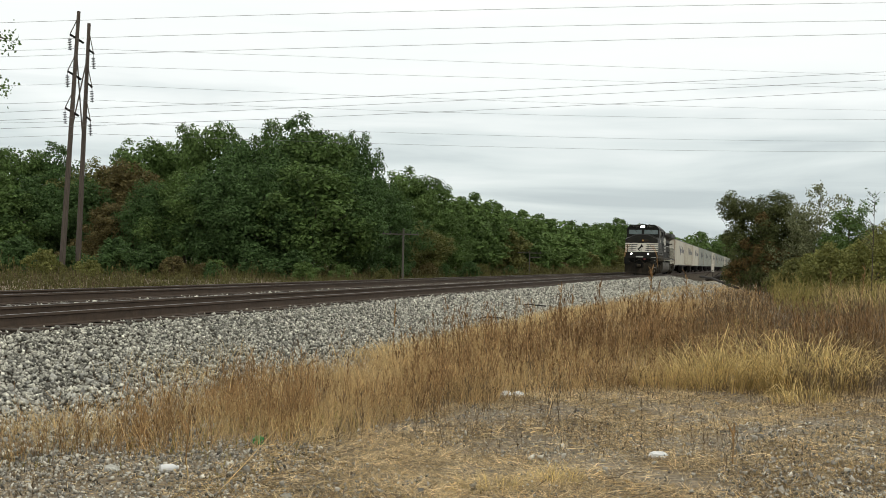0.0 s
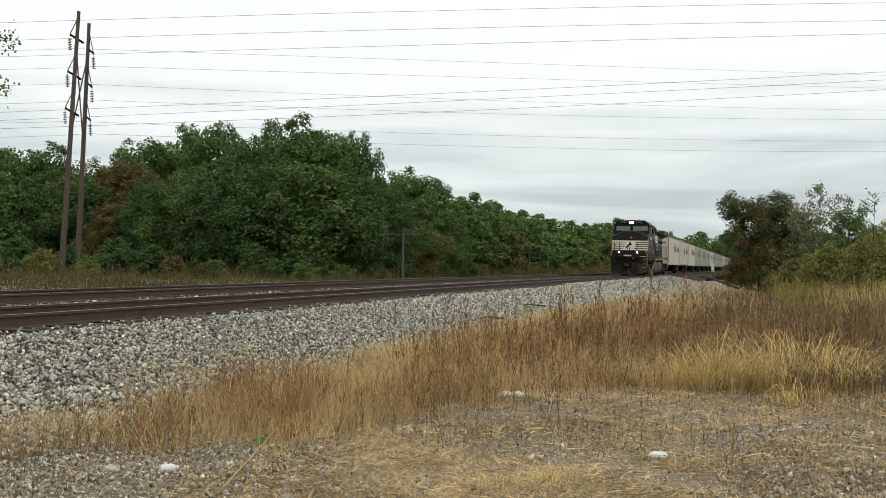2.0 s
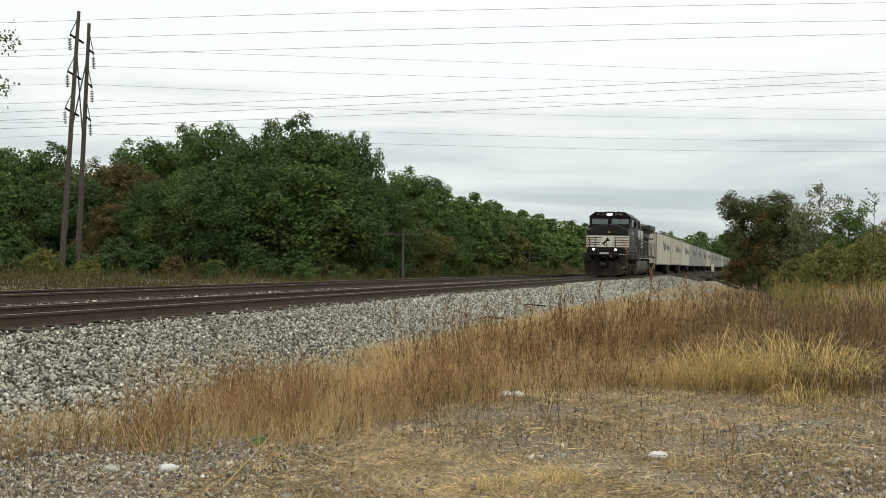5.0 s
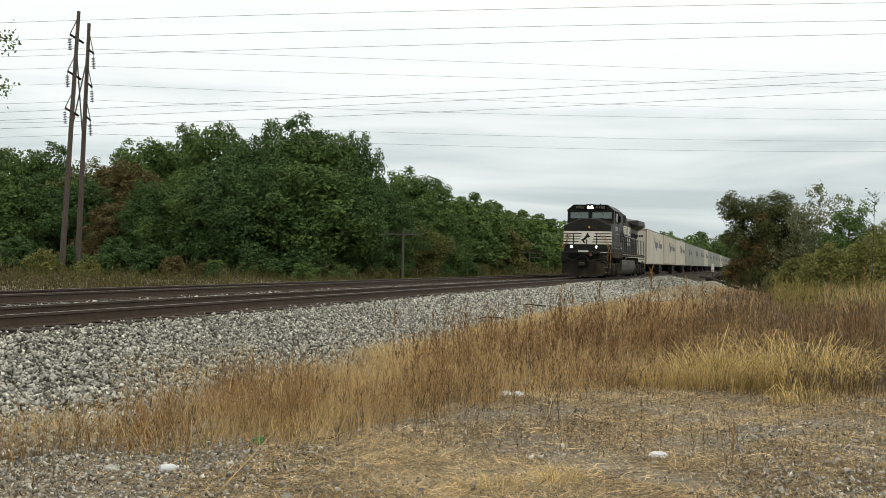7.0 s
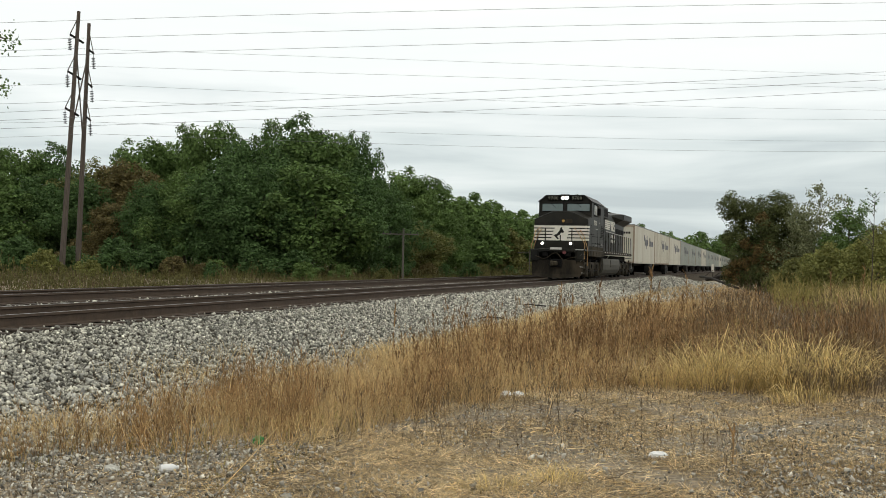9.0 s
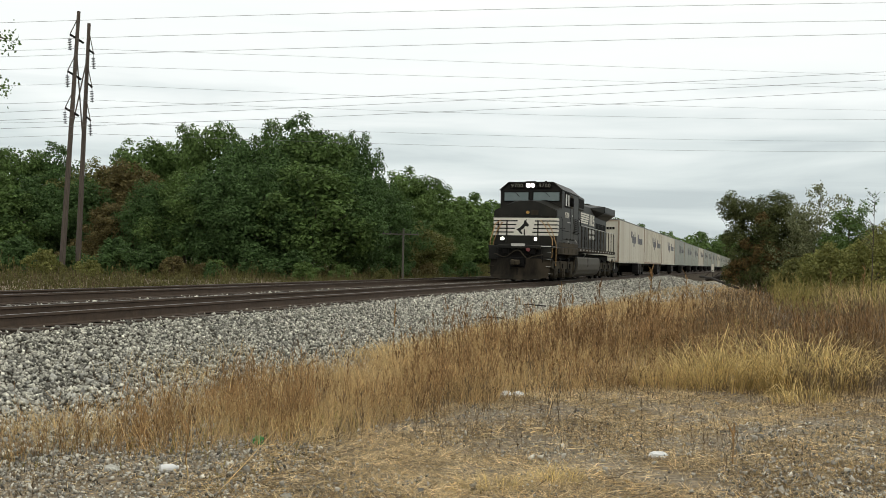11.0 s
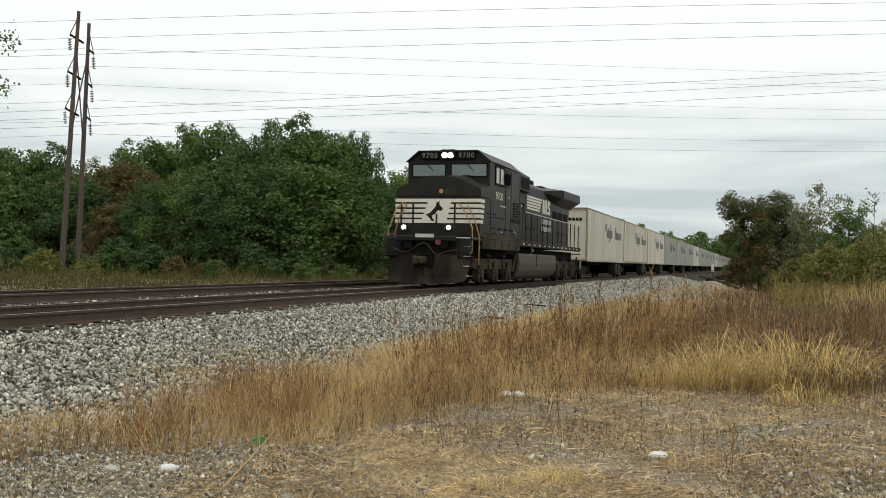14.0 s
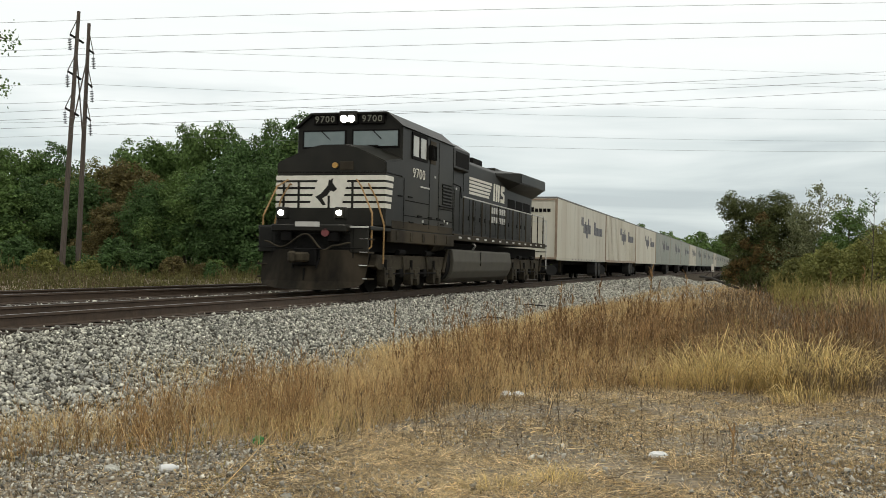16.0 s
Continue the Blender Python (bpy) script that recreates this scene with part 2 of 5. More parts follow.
def ground():
    xs = np.concatenate([[-2500, -900, -300, -150, -90], np.arange(-60, -12, 4.0), np.arange(-12, 3, 0.75), np.arange(3, 16, 0.25), np.arange(16, 40, 2.0), [60, 120, 400, 1200, 2500]])
    ys = np.concatenate([[-2500, -800, -200, -60, -20, -8], np.arange(0, 30, 0.25), np.arange(30, 120, 2.0), np.arange(120, 400, 20.0), [500, 900, 1800, 3500]])
    X, Y = np.meshgrid(xs, ys)
    Z = ground_z(X, Y)
    i = np.arange(len(ys) - 1)[:, None] * len(xs) + np.arange(len(xs) - 1)[None]
    f = np.stack([i, i + 1, i + 1 + len(xs), i + len(xs)], -1).reshape(-1, 4)
    ob = raw("ground", np.stack([X, Y, Z], -1).reshape(-1, 3), f, M_SOIL, smooth=True)
    tagged(ob, "dry grey-brown soil with trampled straw and scattered gravel", "ground", kind="structure")


ground()

# ---- ballast and tracks ----
SPACING = 4.70
GAUGE = 0.7525


def ballast():
    prof = [(-9.35, -0.80), (-6.5, -0.24), (-3.4, -0.24), (-2.35, -0.27), (-1.5, -0.24), (1.75, -0.245), (4.35, -0.755)]
    ys = np.concatenate([np.arange(-10, 60, 1.0), np.arange(60, 640, 10.0)])
    v, f = [], []
    for y in ys:
        for x, z in prof:
            v.append((x, y, z))
    n = len(prof)
    for a in range(len(ys) - 1):
        for b in range(n - 1):
            f.append((a * n + b, a * n + b + 1, (a + 1) * n + b + 1, (a + 1) * n + b))
    v = np.array(v)
    v[:, 2] += 0.03
    return tagged(raw("ballast", v, f, M_BALLAST_SHADE), "bed of grey crushed limestone ballast sloping from the ties, coloured dark as shade between the stones", "ballast", kind="structure")


BALLAST = ballast()


def rail_profile(x):
    h = [(0.037, 0.0), (0.037, -0.036), (0.009, -0.05), (0.009, -0.155), (0.076, -0.172), (0.076, -0.186)]
    return [(x + a, b) for a, b in h] + [(x - a, b) for a, b in h[::-1]]


def track(name, xc, label):
    tr = empty(name, label, "railway track", pose(xc, 0, 0), kind="structure")
    for sx in (-GAUGE, GAUGE):
        rail = part("rail", prism(rail_profile(sx), "y", -12, 640), M_RAIL, tr, "rust-brown steel rail")
        part("running_surface", box(sx - 0.027, sx + 0.027, -12, 640, 0.0005, 0.003), M_RAILTOP, rail, "polished bright railhead")
    tie = part("tie", box(-1.3, 1.3, -0.115, 0.115, -0.36, -0.178, 0.012), M_TIE, tr)
    tie.matrix_local = pose(0, -6, 0)
    rnd = random.Random(5)
    for i in range(1, 190):
        share(tie, pose(rnd.uniform(-0.03, 0.03), -6 + i * 0.535 + rnd.uniform(-0.03, 0.03), rnd.uniform(-0.012, 0.008), 0, 0, rnd.uniform(-1, 1)), tr)
    rest = None
    for i in range(190, 400):
        rest = box(-1.3, 1.3, -6 + i * 0.535 - 0.115, -6 + i * 0.535 + 0.115, -0.36, -0.18, 0, rest)
    tagged(part("far_ties", rest, M_TIE, tr), kind="stuff")
    plate = part("tie_plate", box(-0.10, 0.10, -0.09, 0.09, -0.19, -0.172), M_RAIL, tr)
    plate.matrix_local = pose(-GAUGE, -6, 0)
    for i in range(0, 60):
        for sx in (-GAUGE, GAUGE):
            if i or sx > 0:
                share(plate, pose(sx, -6 + i * 0.535, 0), tr)
    return tr


track("railway_track_1", 0.0, "near railway track with worn steel rails on wooden ties")
track("railway_track_2", -SPACING, "second railway track with rust-brown rails on wooden ties")


# ---- the locomotive: faces -y, its nose at y = 0 of its own space, rail tops at z = 0 ----
def frame_ring(x0, x1, z0, z1, y0, y1, w=0.05):
    bm = box(x0 - w, x0, y0, y1, z0 - w, z1 + w)
    box(x1, x1 + w, y0, y1, z0 - w, z1 + w, 0, bm)
    box(x0, x1, y0, y1, z0 - w, z0, 0, bm)
    return box(x0, x1, y0, y1, z1, z1 + w, 0, bm)


def text_mesh(name, body, size, m, material, parent, label="", thick=0.004):
    cu = bpy.data.curves.new(name, "FONT")
    cu.body, cu.size, cu.extrude, cu.resolution_u = body, size, thick, 3
    cu.align_x, cu.align_y = "CENTER", "CENTER"
    tmp = bpy.data.objects.new("tmp", cu)
    me = bpy.data.meshes.new_from_object(tmp)
    bpy.data.objects.remove(tmp)
    me.materials.clear()
    me.materials.append(material)
    ob = new(name, me)
    ob.parent, ob.matrix_local = parent, m
    if label:
        ob["label"] = label
    return ob


SIDE_R = Matrix(((0, 0, 1, 0), (1, 0, 0, 0), (0, 1, 0, 0), (0, 0, 0, 1)))  # a text's x along +y, its face towards +x
WHEELS = []


def wheelset(parent, y, r, half, material):
    bm = cyl((-half, 0, 0), (half, 0, 0), 0.09, 10)
    for s in (-1, 1):
        cyl((s * 0.68, 0, 0), (s * 0.80, 0, 0), r, 24, bm)
        cyl((s * 0.66, 0, 0), (s * 0.69, 0, 0), r + 0.025, 24, bm)
        cyl((s * 0.80, 0, 0), (s * 0.83, 0, 0), r * 0.35, 12, bm)
        for k in range(5):
            a = k * 2 * math.pi / 5
            cyl((s * 0.79, 0.6 * r * math.cos(a), 0.6 * r * math.sin(a)), (s * 0.81, 0.6 * r * math.cos(a), 0.6 * r * math.sin(a)), 0.05, 6, bm)
    ob = part("wheelset", bm, material, parent)
    ob.location = (0, y, r)
    WHEELS.append((ob, y, r))
    return ob


def locomotive():
    L = empty("locomotive", "black diesel freight locomotive with white nose stripes, headlights lit", "locomotive", pose(0, 95.6, 0))
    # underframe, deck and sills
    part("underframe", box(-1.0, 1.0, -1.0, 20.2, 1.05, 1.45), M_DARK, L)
    deck = part("deck", box(-1.5, 1.5, -0.95, 20.3, 1.56, 1.66, 0.02), M_BLACK, L)
    for s in (-1, 1):
        x0, x1 = sorted((s * 1.38, s * 1.51))
        part("side_sill", box(x0, x1, 0.45, 6.0, 1.30, 1.64, 0.02), M_BLACK_DUSTY, L, "dusty brown side sill")
        part("side_sill", box(x0, x1, 6.0, 19.9, 1.50, 1.70, 0.02), M_BLACK_DUSTY, L, "dusty brown side sill")
        # light dashes along the walkway edge
        for k in range(13):
            y = 6.5 + k * 1.03
            part("reflective_strip", box(min(s * 1.511, s * 1.516), max(s * 1.511, s * 1.516), y, y + 0.30, 1.57, 1.63), M_GREYLETTER, L)
        for k, y in enumerate((0.8, 1.9, 2.9, 4.0, 5.2)):
            part("jacking_pad", box(min(s * 1.511, s * 1.53), max(s * 1.511, s * 1.53), y, y + 0.22, 1.36, 1.60, 0.01), M_TRUCK, L)
    # nose: wide box with a hipped black top
    nose = part("nose", prism([(-1.5, 1.66), (1.5, 1.66), (1.5, 3.05), (-1.5, 3.05)], "y", 0.0, 1.35, None, 0.05), M_BLACK, L)
    hip = bmesh.new()
    lo = [hip.verts.new(v) for v in ((-1.5, 0.02, 3.02), (1.5, 0.02, 3.02), (1.5, 1.4, 3.02), (-1.5, 1.4, 3.02))]
    up = [hip.verts.new(v) for v in ((-0.62, 0.05, 3.67), (-0.30, 0.06, 3.755), (0.38, 0.06, 3.755), (0.70, 0.05, 3.67), (1.5, 0.03, 3.31), (1.5, 1.4, 3.52), (0.75, 1.4, 3.86), (-0.75, 1.4, 3.86), (-1.5, 1.4, 3.52), (-1.5, 0.03, 3.31))]
    for ring in ((lo[0], lo[1], up[4], up[3], up[2], up[1], up[0], up[9]), (lo[1], lo[2], up[5], up[4]), (lo[3], lo[0], up[9], up[8]), (up[4], up[5], up[6], up[3]), (up[3], up[6], up[2]), (up[2], up[6], up[7], up[1]), (up[1], up[7], up[0]), (up[0], up[7], up[8], up[9]), (lo[2], lo[3], up[8], up[7], up[6], up[5]), (lo[3], lo[2], lo[1], lo[0])):
        hip.faces.new(ring)
    bmesh.ops.bevel(hip, geom=hip.edges[:], offset=0.03, segments=2, affect="EDGES")
    part("nose_top", hip, M_BLACK, L, "black hipped nose top")
    # five white stripes wrapping the nose corners, a white panel with a dark emblem in the middle
    for k in range(5):
        z1 = 2.965 - k * 0.176
        z0 = z1 - 0.118
        part("stripe", box(-1.505, 1.505, -0.006, 0.05, z0, z1), M_WHITE, nose, "white nose stripe")
        for s in (-1, 1):
            x0, x1 = sorted((s * 1.49, s * 1.506))
            part("stripe", box(x0, x1, 0.05, 0.58 - 0.045 * k, z0, z1), M_WHITE, nose, "white nose stripe")
    part("emblem_panel", prism([(-0.58, 2.14), (0.32, 2.14), (0.50, 2.965), (-0.30, 2.965)], "y", -0.012, 0.03), M_WHITE, nose, "white panel behind the emblem")
    em = prism([(-0.40, 2.42), (-0.24, 2.50), (-0.06, 2.70), (-0.02, 2.86), (0.06, 2.80), (0.20, 2.62), (0.12, 2.55), (0.02, 2.58), (-0.06, 2.46), (-0.20, 2.38), (-0.10, 2.22), (-0.18, 2.20), (-0.32, 2.36)], "y", -0.017, -0.0125)
    prism([(0.0, 2.84), (0.09, 2.90), (0.06, 2.75)], "y", -0.017, -0.0125, em)
    part("emblem", em, M_BLACK, nose, "plain dark emblem shape")
    for x in (-1.28, -0.86, -0.02, 0.62):
        part("door_seam", box(x - 0.03, x + 0.03, -0.02, 0.0, 2.14, 2.83 if x != -0.02 else 2.45), M_BLACK, nose)
    part("nose_lamp", cyl((0.13, -0.03, 3.22), (0.13, 0.06, 3.22), 0.075, 12), M_AMBER, nose, "small amber lens")
    part("nose_door", box(0.25, 0.62, 0.005, 0.04, 3.10, 3.32, 0.01), M_BLACK_DUSTY, nose)
    # cab
    sec = [(-1.5, 1.66), (1.5, 1.66), (1.5, 4.36), (1.05, 4.70), (-1.05, 4.70), (-1.5, 4.36)]
    cab = part("cab", prism(sec, "y", 1.2, 5.85, None, 0.03), M_BLACK, L)
    part("cab_roof_hatch", box(-0.9, 0.9, 1.9, 5.2, 4.69, 4.74, 0.02), M_BLACK, cab)
    part("roof_eave", box(-1.1, 1.1, 1.06, 1.3, 4.66, 4.73, 0.02), M_BLACK, cab)
    for s in (-1, 1):
        part("drip_rail", prism([(s * 1.5, 4.33), (s * 1.56, 4.34), (s * 1.10, 4.72), (s * 1.05, 4.69)], "y", 1.1, 5.85), M_BLACK, cab)
    for x0, x1 in ((-1.30, -0.12), (0.12, 1.38)):
        part("windscreen", box(x0, x1, 1.175, 1.21, 3.83, 4.24, 0.008), M_GLASS_SKY, cab, "windscreen with a greenish sky reflection put into its colour")
        part("window_seal", frame_ring(x0, x1, 3.83, 4.24, 1.165, 1.21, 0.035), M_DARK, cab)
        wx = (x0 + x1) / 2
        part("wiper", pipe([(wx - 0.1, 1.155, 4.27), (wx + 0.16, 1.15, 4.03)], 0.012), M_DARK, cab)
    part("mirror", box(0.55, 0.85, 1.05, 1.15, 3.80, 3.85, 0.01), M_DARK, cab)
    for x0, x1 in ((-1.0, -0.34), (0.34, 1.0)):
        nb = part("number_board", box(x0, x1, 1.10, 1.22, 4.42, 4.67, 0.01), M_DARK, cab, "dark number board with pale figures")
        for k, ch in enumerate("9700"):
            text_mesh("board_figure", ch, 0.25, pose((x0 + x1) / 2 - 0.225 + 0.15 * k, 1.094, 4.545, 90), M_BOARD, nb, "dim board figure")
    hd = part("headlight_housing", box(-0.26, 0.26, 1.05, 1.25, 4.42, 4.76, 0.03), M_BLACK, cab)
    for x in (-0.105, 0.105):
        part("headlamp", cyl((x, 1.02, 4.55), (x, 1.06, 4.55), 0.095, 16), M_LAMP, hd, "lit white headlamp")
    for s in (-1, 1):
        x0, x1 = sorted((s * 1.495, s * 1.512))
        for y0, y1 in ((2.0, 2.52), (2.62, 3.15)):
            part("side_window", box(x0, x1, y0, y1, 3.66, 4.22, 0.004), M_BLIND, cab, "pale side window")
        xa, xb = sorted((s * 1.5, s * 1.53))
        ring = box(xa, xb, 1.93, 2.0, 3.58, 4.30)
        for a in ((2.52, 2.62, 3.58, 4.30), (3.15, 3.22, 3.58, 4.30)):
            box(xa, xb, *a, 0, ring)
        box(xa, xb, 1.93, 3.22, 4.22, 4.30, 0, ring)
        box(xa, xb, 1.93, 3.22, 3.58, 3.66, 0, ring)
        part("window_frame", ring, M_DARK, cab)
        part("louvre_door", box(x0, x1, 3.55, 4.05, 3.60, 4.25, 0.004), M_BLACK_DUSTY, cab)
        for k in range(4):
            part("mirror_arm", box(min(s * 1.5, s * 1.62), max(s * 1.5, s * 1.62), 3.4 + 0.12 * k, 3.43 + 0.12 * k, 3.7, 4.1), M_DARK, cab)
        part("intake_grille", box(x0, x1, 4.72, 5.66, 2.50, 3.13, 0.004), M_DARK, cab, "black louvred grille")
        for k in range(6):
            part("grille_slat", box(min(s * 1.512, s * 1.525), max(s * 1.512, s * 1.525), 4.75, 5.63, 2.54 + k * 0.1, 2.58 + k * 0.1), M_BLACK, cab)
        for ys, z0, z1 in ((1.36, 1.70, 3.0), (3.50, 1.75, 4.28), (4.36, 1.75, 4.28), (5.80, 1.72, 4.30)):
            part("panel_seam", box(*sorted((s * 1.498, s * 1.508)), ys, ys + 0.03, z0, z1), M_DARK, cab)
        for ya, yb, zs in ((1.45, 3.5, 2.42), (4.36, 5.8, 2.36), (1.45, 5.8, 2.02)):
            part("panel_seam", box(*sorted((s * 1.498, s * 1.507)), ya, yb, zs, zs + 0.025), M_DARK, cab)
        part("dusty_skirt", box(*sorted((s * 1.499, s * 1.505)), 0.5, 5.8, 1.66, 1.86), M_BLACK_DUSTY, cab, "brown dust along the foot of the cab side")
        part("grab_step", pipe([(s * 1.5, 4.4, 2.46), (s * 1.57, 4.4, 2.44), (s * 1.57, 5.7, 2.44), (s * 1.5, 5.7, 2.46)], 0.018), M_DARK, cab)
        for y, z in ((0.9, 2.5), (1.7, 2.52), (2.5, 2.05), (3.4, 2.05), (4.2, 2.05), (1.8, 1.85), (3.0, 1.85), (4.6, 1.9)):
            part("handle", box(min(s * 1.5, s * 1.525), max(s * 1.5, s * 1.525), y, y + 0.34, z, z + 0.035), M_DARK, cab)
        for y, z in ((3.95, 3.22), (6.1, 3.05), (5.2, 1.95), (4.9, 2.0), (2.9, 1.9)):
            part("data_plate", box(min(s * 1.5, s * 1.516), max(s * 1.5, s * 1.516), y, y + 0.10, z, z + 0.07), M_GREYLETTER, cab)
        part("data_plate", box(min(s * 1.5, s * 1.516), max(s * 1.5, s * 1.516), 2.7, 3.5, 2.86, 2.90), M_GREYLETTER, cab)
    for k in range(3):
        part("roof_antenna", cyl((0.5 - 0.5 * k, 2.2 + k * 0.9, 4.7), (0.5 - 0.5 * k, 2.2 + k * 0.9, 4.86), 0.04, 8), M_DARK, cab)
    for k, ch in enumerate("9700"):
        text_mesh("cab_figure", ch, 0.39, pose(1.512, 2.15 + 0.268 * k, 3.20) @ SIDE_R @ Matrix.Diagonal((1.25, 1, 1, 1)), M_WHITE, cab, "white cab figure")
        text_mesh("cab_figure", ch, 0.39, pose(-1.512, 2.95 - 0.268 * k, 3.20, 0, 0, 180) @ SIDE_R @ Matrix.Diagonal((1.25, 1, 1, 1)), M_WHITE, cab, "white cab figure")
    # equipment section behind the cab, with its dark intakes under the roof edge
    eq = part("equipment_cab", prism([(-1.30, 1.66), (1.30, 1.66), (1.30, 3.70), (1.5, 3.71), (1.5, 4.33), (1.05, 4.60), (-1.05, 4.60), (-1.5, 4.33), (-1.5, 3.71), (-1.30, 3.70)], "y", 5.84, 7.62, None, 0.02), M_BLACK, L)
    for s in (-1, 1):
        x0, x1 = sorted((s * 1.29, s * 1.315))
        part("intake_screen", box(*sorted((s * 1.49, s * 1.512)), 6.05, 7.5, 3.78, 4.24, 0.004), M_DARK, eq, "black intake screen")
        part("pipe_guard", pipe([(s * 1.42, 5.9, 1.7), (s * 1.42, 5.9, 3.25), (s * 1.42, 6.9, 3.20), (s * 1.42, 7.0, 2.85)], 0.02), M_DARK, eq)
        for y in (6.0, 6.6, 7.2):
            part("door_panel", box(x0, x1, y, y + 0.5, 1.8, 3.1, 0.006), M_BLACK, eq)
    # long hood
    hood = part("long_hood", prism([(-1.0, 1.66), (1.0, 1.66), (1.0, 4.16), (0.84, 4.30), (-0.84, 4.30), (-1.0, 4.16)], "y", 7.60, 19.3, None, 0.02), M_BLACK, L)
    part("exhaust_stack", box(-0.62, 0.62, 11.1, 12.4, 4.28, 4.58, 0.03), M_DARK, hood)
    for s in (-1, 1):
        xs = sorted((s * 0.995, s * 1.012))
        for k in range(14):
            y = 8.0 + k * 0.72
            part("hood_door", box(*xs, y, y + 0.64, 1.85, 2.95, 0.006), M_BLACK, hood)
            part("door_latch", box(min(s * 1.012, s * 1.03), max(s * 1.012, s * 1.03), y + 0.52, y + 0.58, 2.25, 2.40), M_DARK, hood)
        for k in range(5):
            z1 = 3.74 - k * 0.125
            part("hood_stripe", box(*sorted((s * 1.0, s * 1.013)), 9.35, 12.4 - 0.1 * k, z1 - 0.085, z1), M_WHITE, hood, "white hood stripe")
        # big initials as plain slanted blocks, small lines of lettering as bars
        for y0, w in ((12.6, 0.22), (12.98, 0.20), (13.30, 0.22), (13.72, 0.60)):
            part("lettering_bar", prism([(y0, 3.12), (y0 + w, 3.12), (y0 + w + 0.06, 3.76), (y0 + 0.06, 3.76)] if w < 0.5 else [(y0, 3.12), (y0 + w, 3.12), (y0 + w, 3.44), (y0 + 0.25, 3.52), (y0 + w, 3.60), (y0 + w, 3.76), (y0 + 0.08, 3.76), (y0 + 0.05, 3.42), (y0 + 0.42, 3.36), (y0 + 0.40, 3.26), (y0, 3.26)], "x", *sorted((s * 1.0, s * 1.014))), M_WHITE, hood, "large white lettering shape")
        for z in (2.42, 2.76):
            for k in range(7):
                y = 12.4 + k * 0.31
                part("lettering_bar", box(*sorted((s * 1.012, s * 1.02)), y, y + 0.22, z - 0.11, z + 0.11), M_GREYLETTER, hood, "small pale lettering bar")
        # radiator wing: flares out of the hood roof, then runs straight
        wb = bmesh.new()
        rings = []
        for y, sec2 in ((12.9, ((0.80, 4.16), (0.98, 4.08), (1.005, 4.10), (1.01, 4.17), (0.6, 4.32))), (14.85, ((0.8, 4.10), (1.0, 3.68), (1.5, 3.93), (1.53, 4.33), (0.6, 4.46))), (19.45, ((0.8, 4.10), (1.0, 3.62), (1.5, 3.97), (1.53, 4.37), (0.6, 4.50)))):
            rings.append([wb.verts.new((s * u, y, v)) for u, v in sec2])
        for p, q in zip(rings, rings[1:]):
            for i in range(5):
                wb.faces.new((p[i], p[(i + 1) % 5], q[(i + 1) % 5], q[i]))
        wb.faces.new(rings[0])
        wb.faces.new(rings[-1][::-1])
        wing = part("radiator_wing", wb, M_BLACK, hood, "overhanging black radiator wing")
        part("wing_edge", box(*sorted((s * 1.5, s * 1.545)), 14.9, 19.47, 3.97, 4.33, 0.01), M_BLACK, wing)
        for k in range(3):
            y = 14.9 + k * 1.4
            part("hood_screen", box(*xs, y, y + 1.2, 2.95, 3.35, 0.006), M_DARK, hood)
    part("radiator_roof", box(-0.7, 0.7, 14.0, 19.4, 4.2, 4.48, 0.03), M_BLACK, hood)
    # walkway rails and posts
    for s in (-1, 1):
        x = s * 1.47
        part("handrail", pipe([(x, 7.1, 2.90), (x, 13.0, 2.86), (x, 19.6, 2.84)], 0.022), M_GREYLETTER, L, "pale grey handrail")
        for k in range(12):
            y = 7.1 + k * 1.13
            part("post", pipe([(x, y, 1.62), (x, y, 2.87)], 0.024), M_BLACK_DUSTY, L)
        part("rear_handrail", pipe([(x, 19.75, 1.6), (x, 19.75, 2.75), (x, 20.25, 2.7), (x, 20.3, 0.6)], 0.024), M_GREYLETTER, L)
        part("rear_handrail", pipe([(s * 0.6, 20.25, 1.6), (s * 0.6, 20.25, 2.7), (x, 20.25, 2.7)], 0.024), M_GREYLETTER, L)
        for k in range(4):
            part("rear_step", box(*sorted((s * 1.05, s * 1.48)), 20.0, 20.3, 0.38 + 0.32 * k, 0.42 + 0.32 * k), M_BLACK_DUSTY, L)
    # front platform: anticlimber, lights, handrails, steps, plow and coupler
    part("anticlimber", box(-1.0, 1.0, -1.25, -0.8, 1.50, 1.68, 0.03), M_BLACK, L)
    part("end_plate", box(-1.45, 1.45, -1.0, -0.9, 1.0, 1.62, 0.02), M_BLACK, L)
    part("front_plate", box(-0.34, 0.30, -1.262, -1.25, 1.62, 1.74), M_GREYLETTER, L, "pale plate on the front platform")
    part("step_edge", box(0.98, 1.46, -1.04, -0.98, 1.61, 1.65), M_GREYLETTER, L, "white platform edge")
    for s in (-1, 1):
        hl = part("ditch_light_housing", box(s * 0.77 - 0.14, s * 0.77 + 0.14, -1.18, -0.95, 1.80, 2.10, 0.03), M_BLACK, L)
        part("ditch_lamp", cyl((s * 0.77, -1.205, 1.955), (s * 0.77, -1.175, 1.955), 0.07, 14), M_LAMP, hl, "lit white ditch lamp")
        x = s * 1.42
        xa = 0.75 if s > 0 else 1.15
        part("front_handrail", pipe([(s * xa, -0.02, 2.83), (s * xa, -0.06, 2.85), (s * (xa + 0.2), -0.25, 2.67), (s * 1.44, -0.72, 1.98), (s * 1.46, -0.76, 1.9), (s * 1.46, -0.78, 1.16), (s * 1.36, -0.9, 1.06)], 0.021), M_YELLOW, L, "dull yellow handrail")
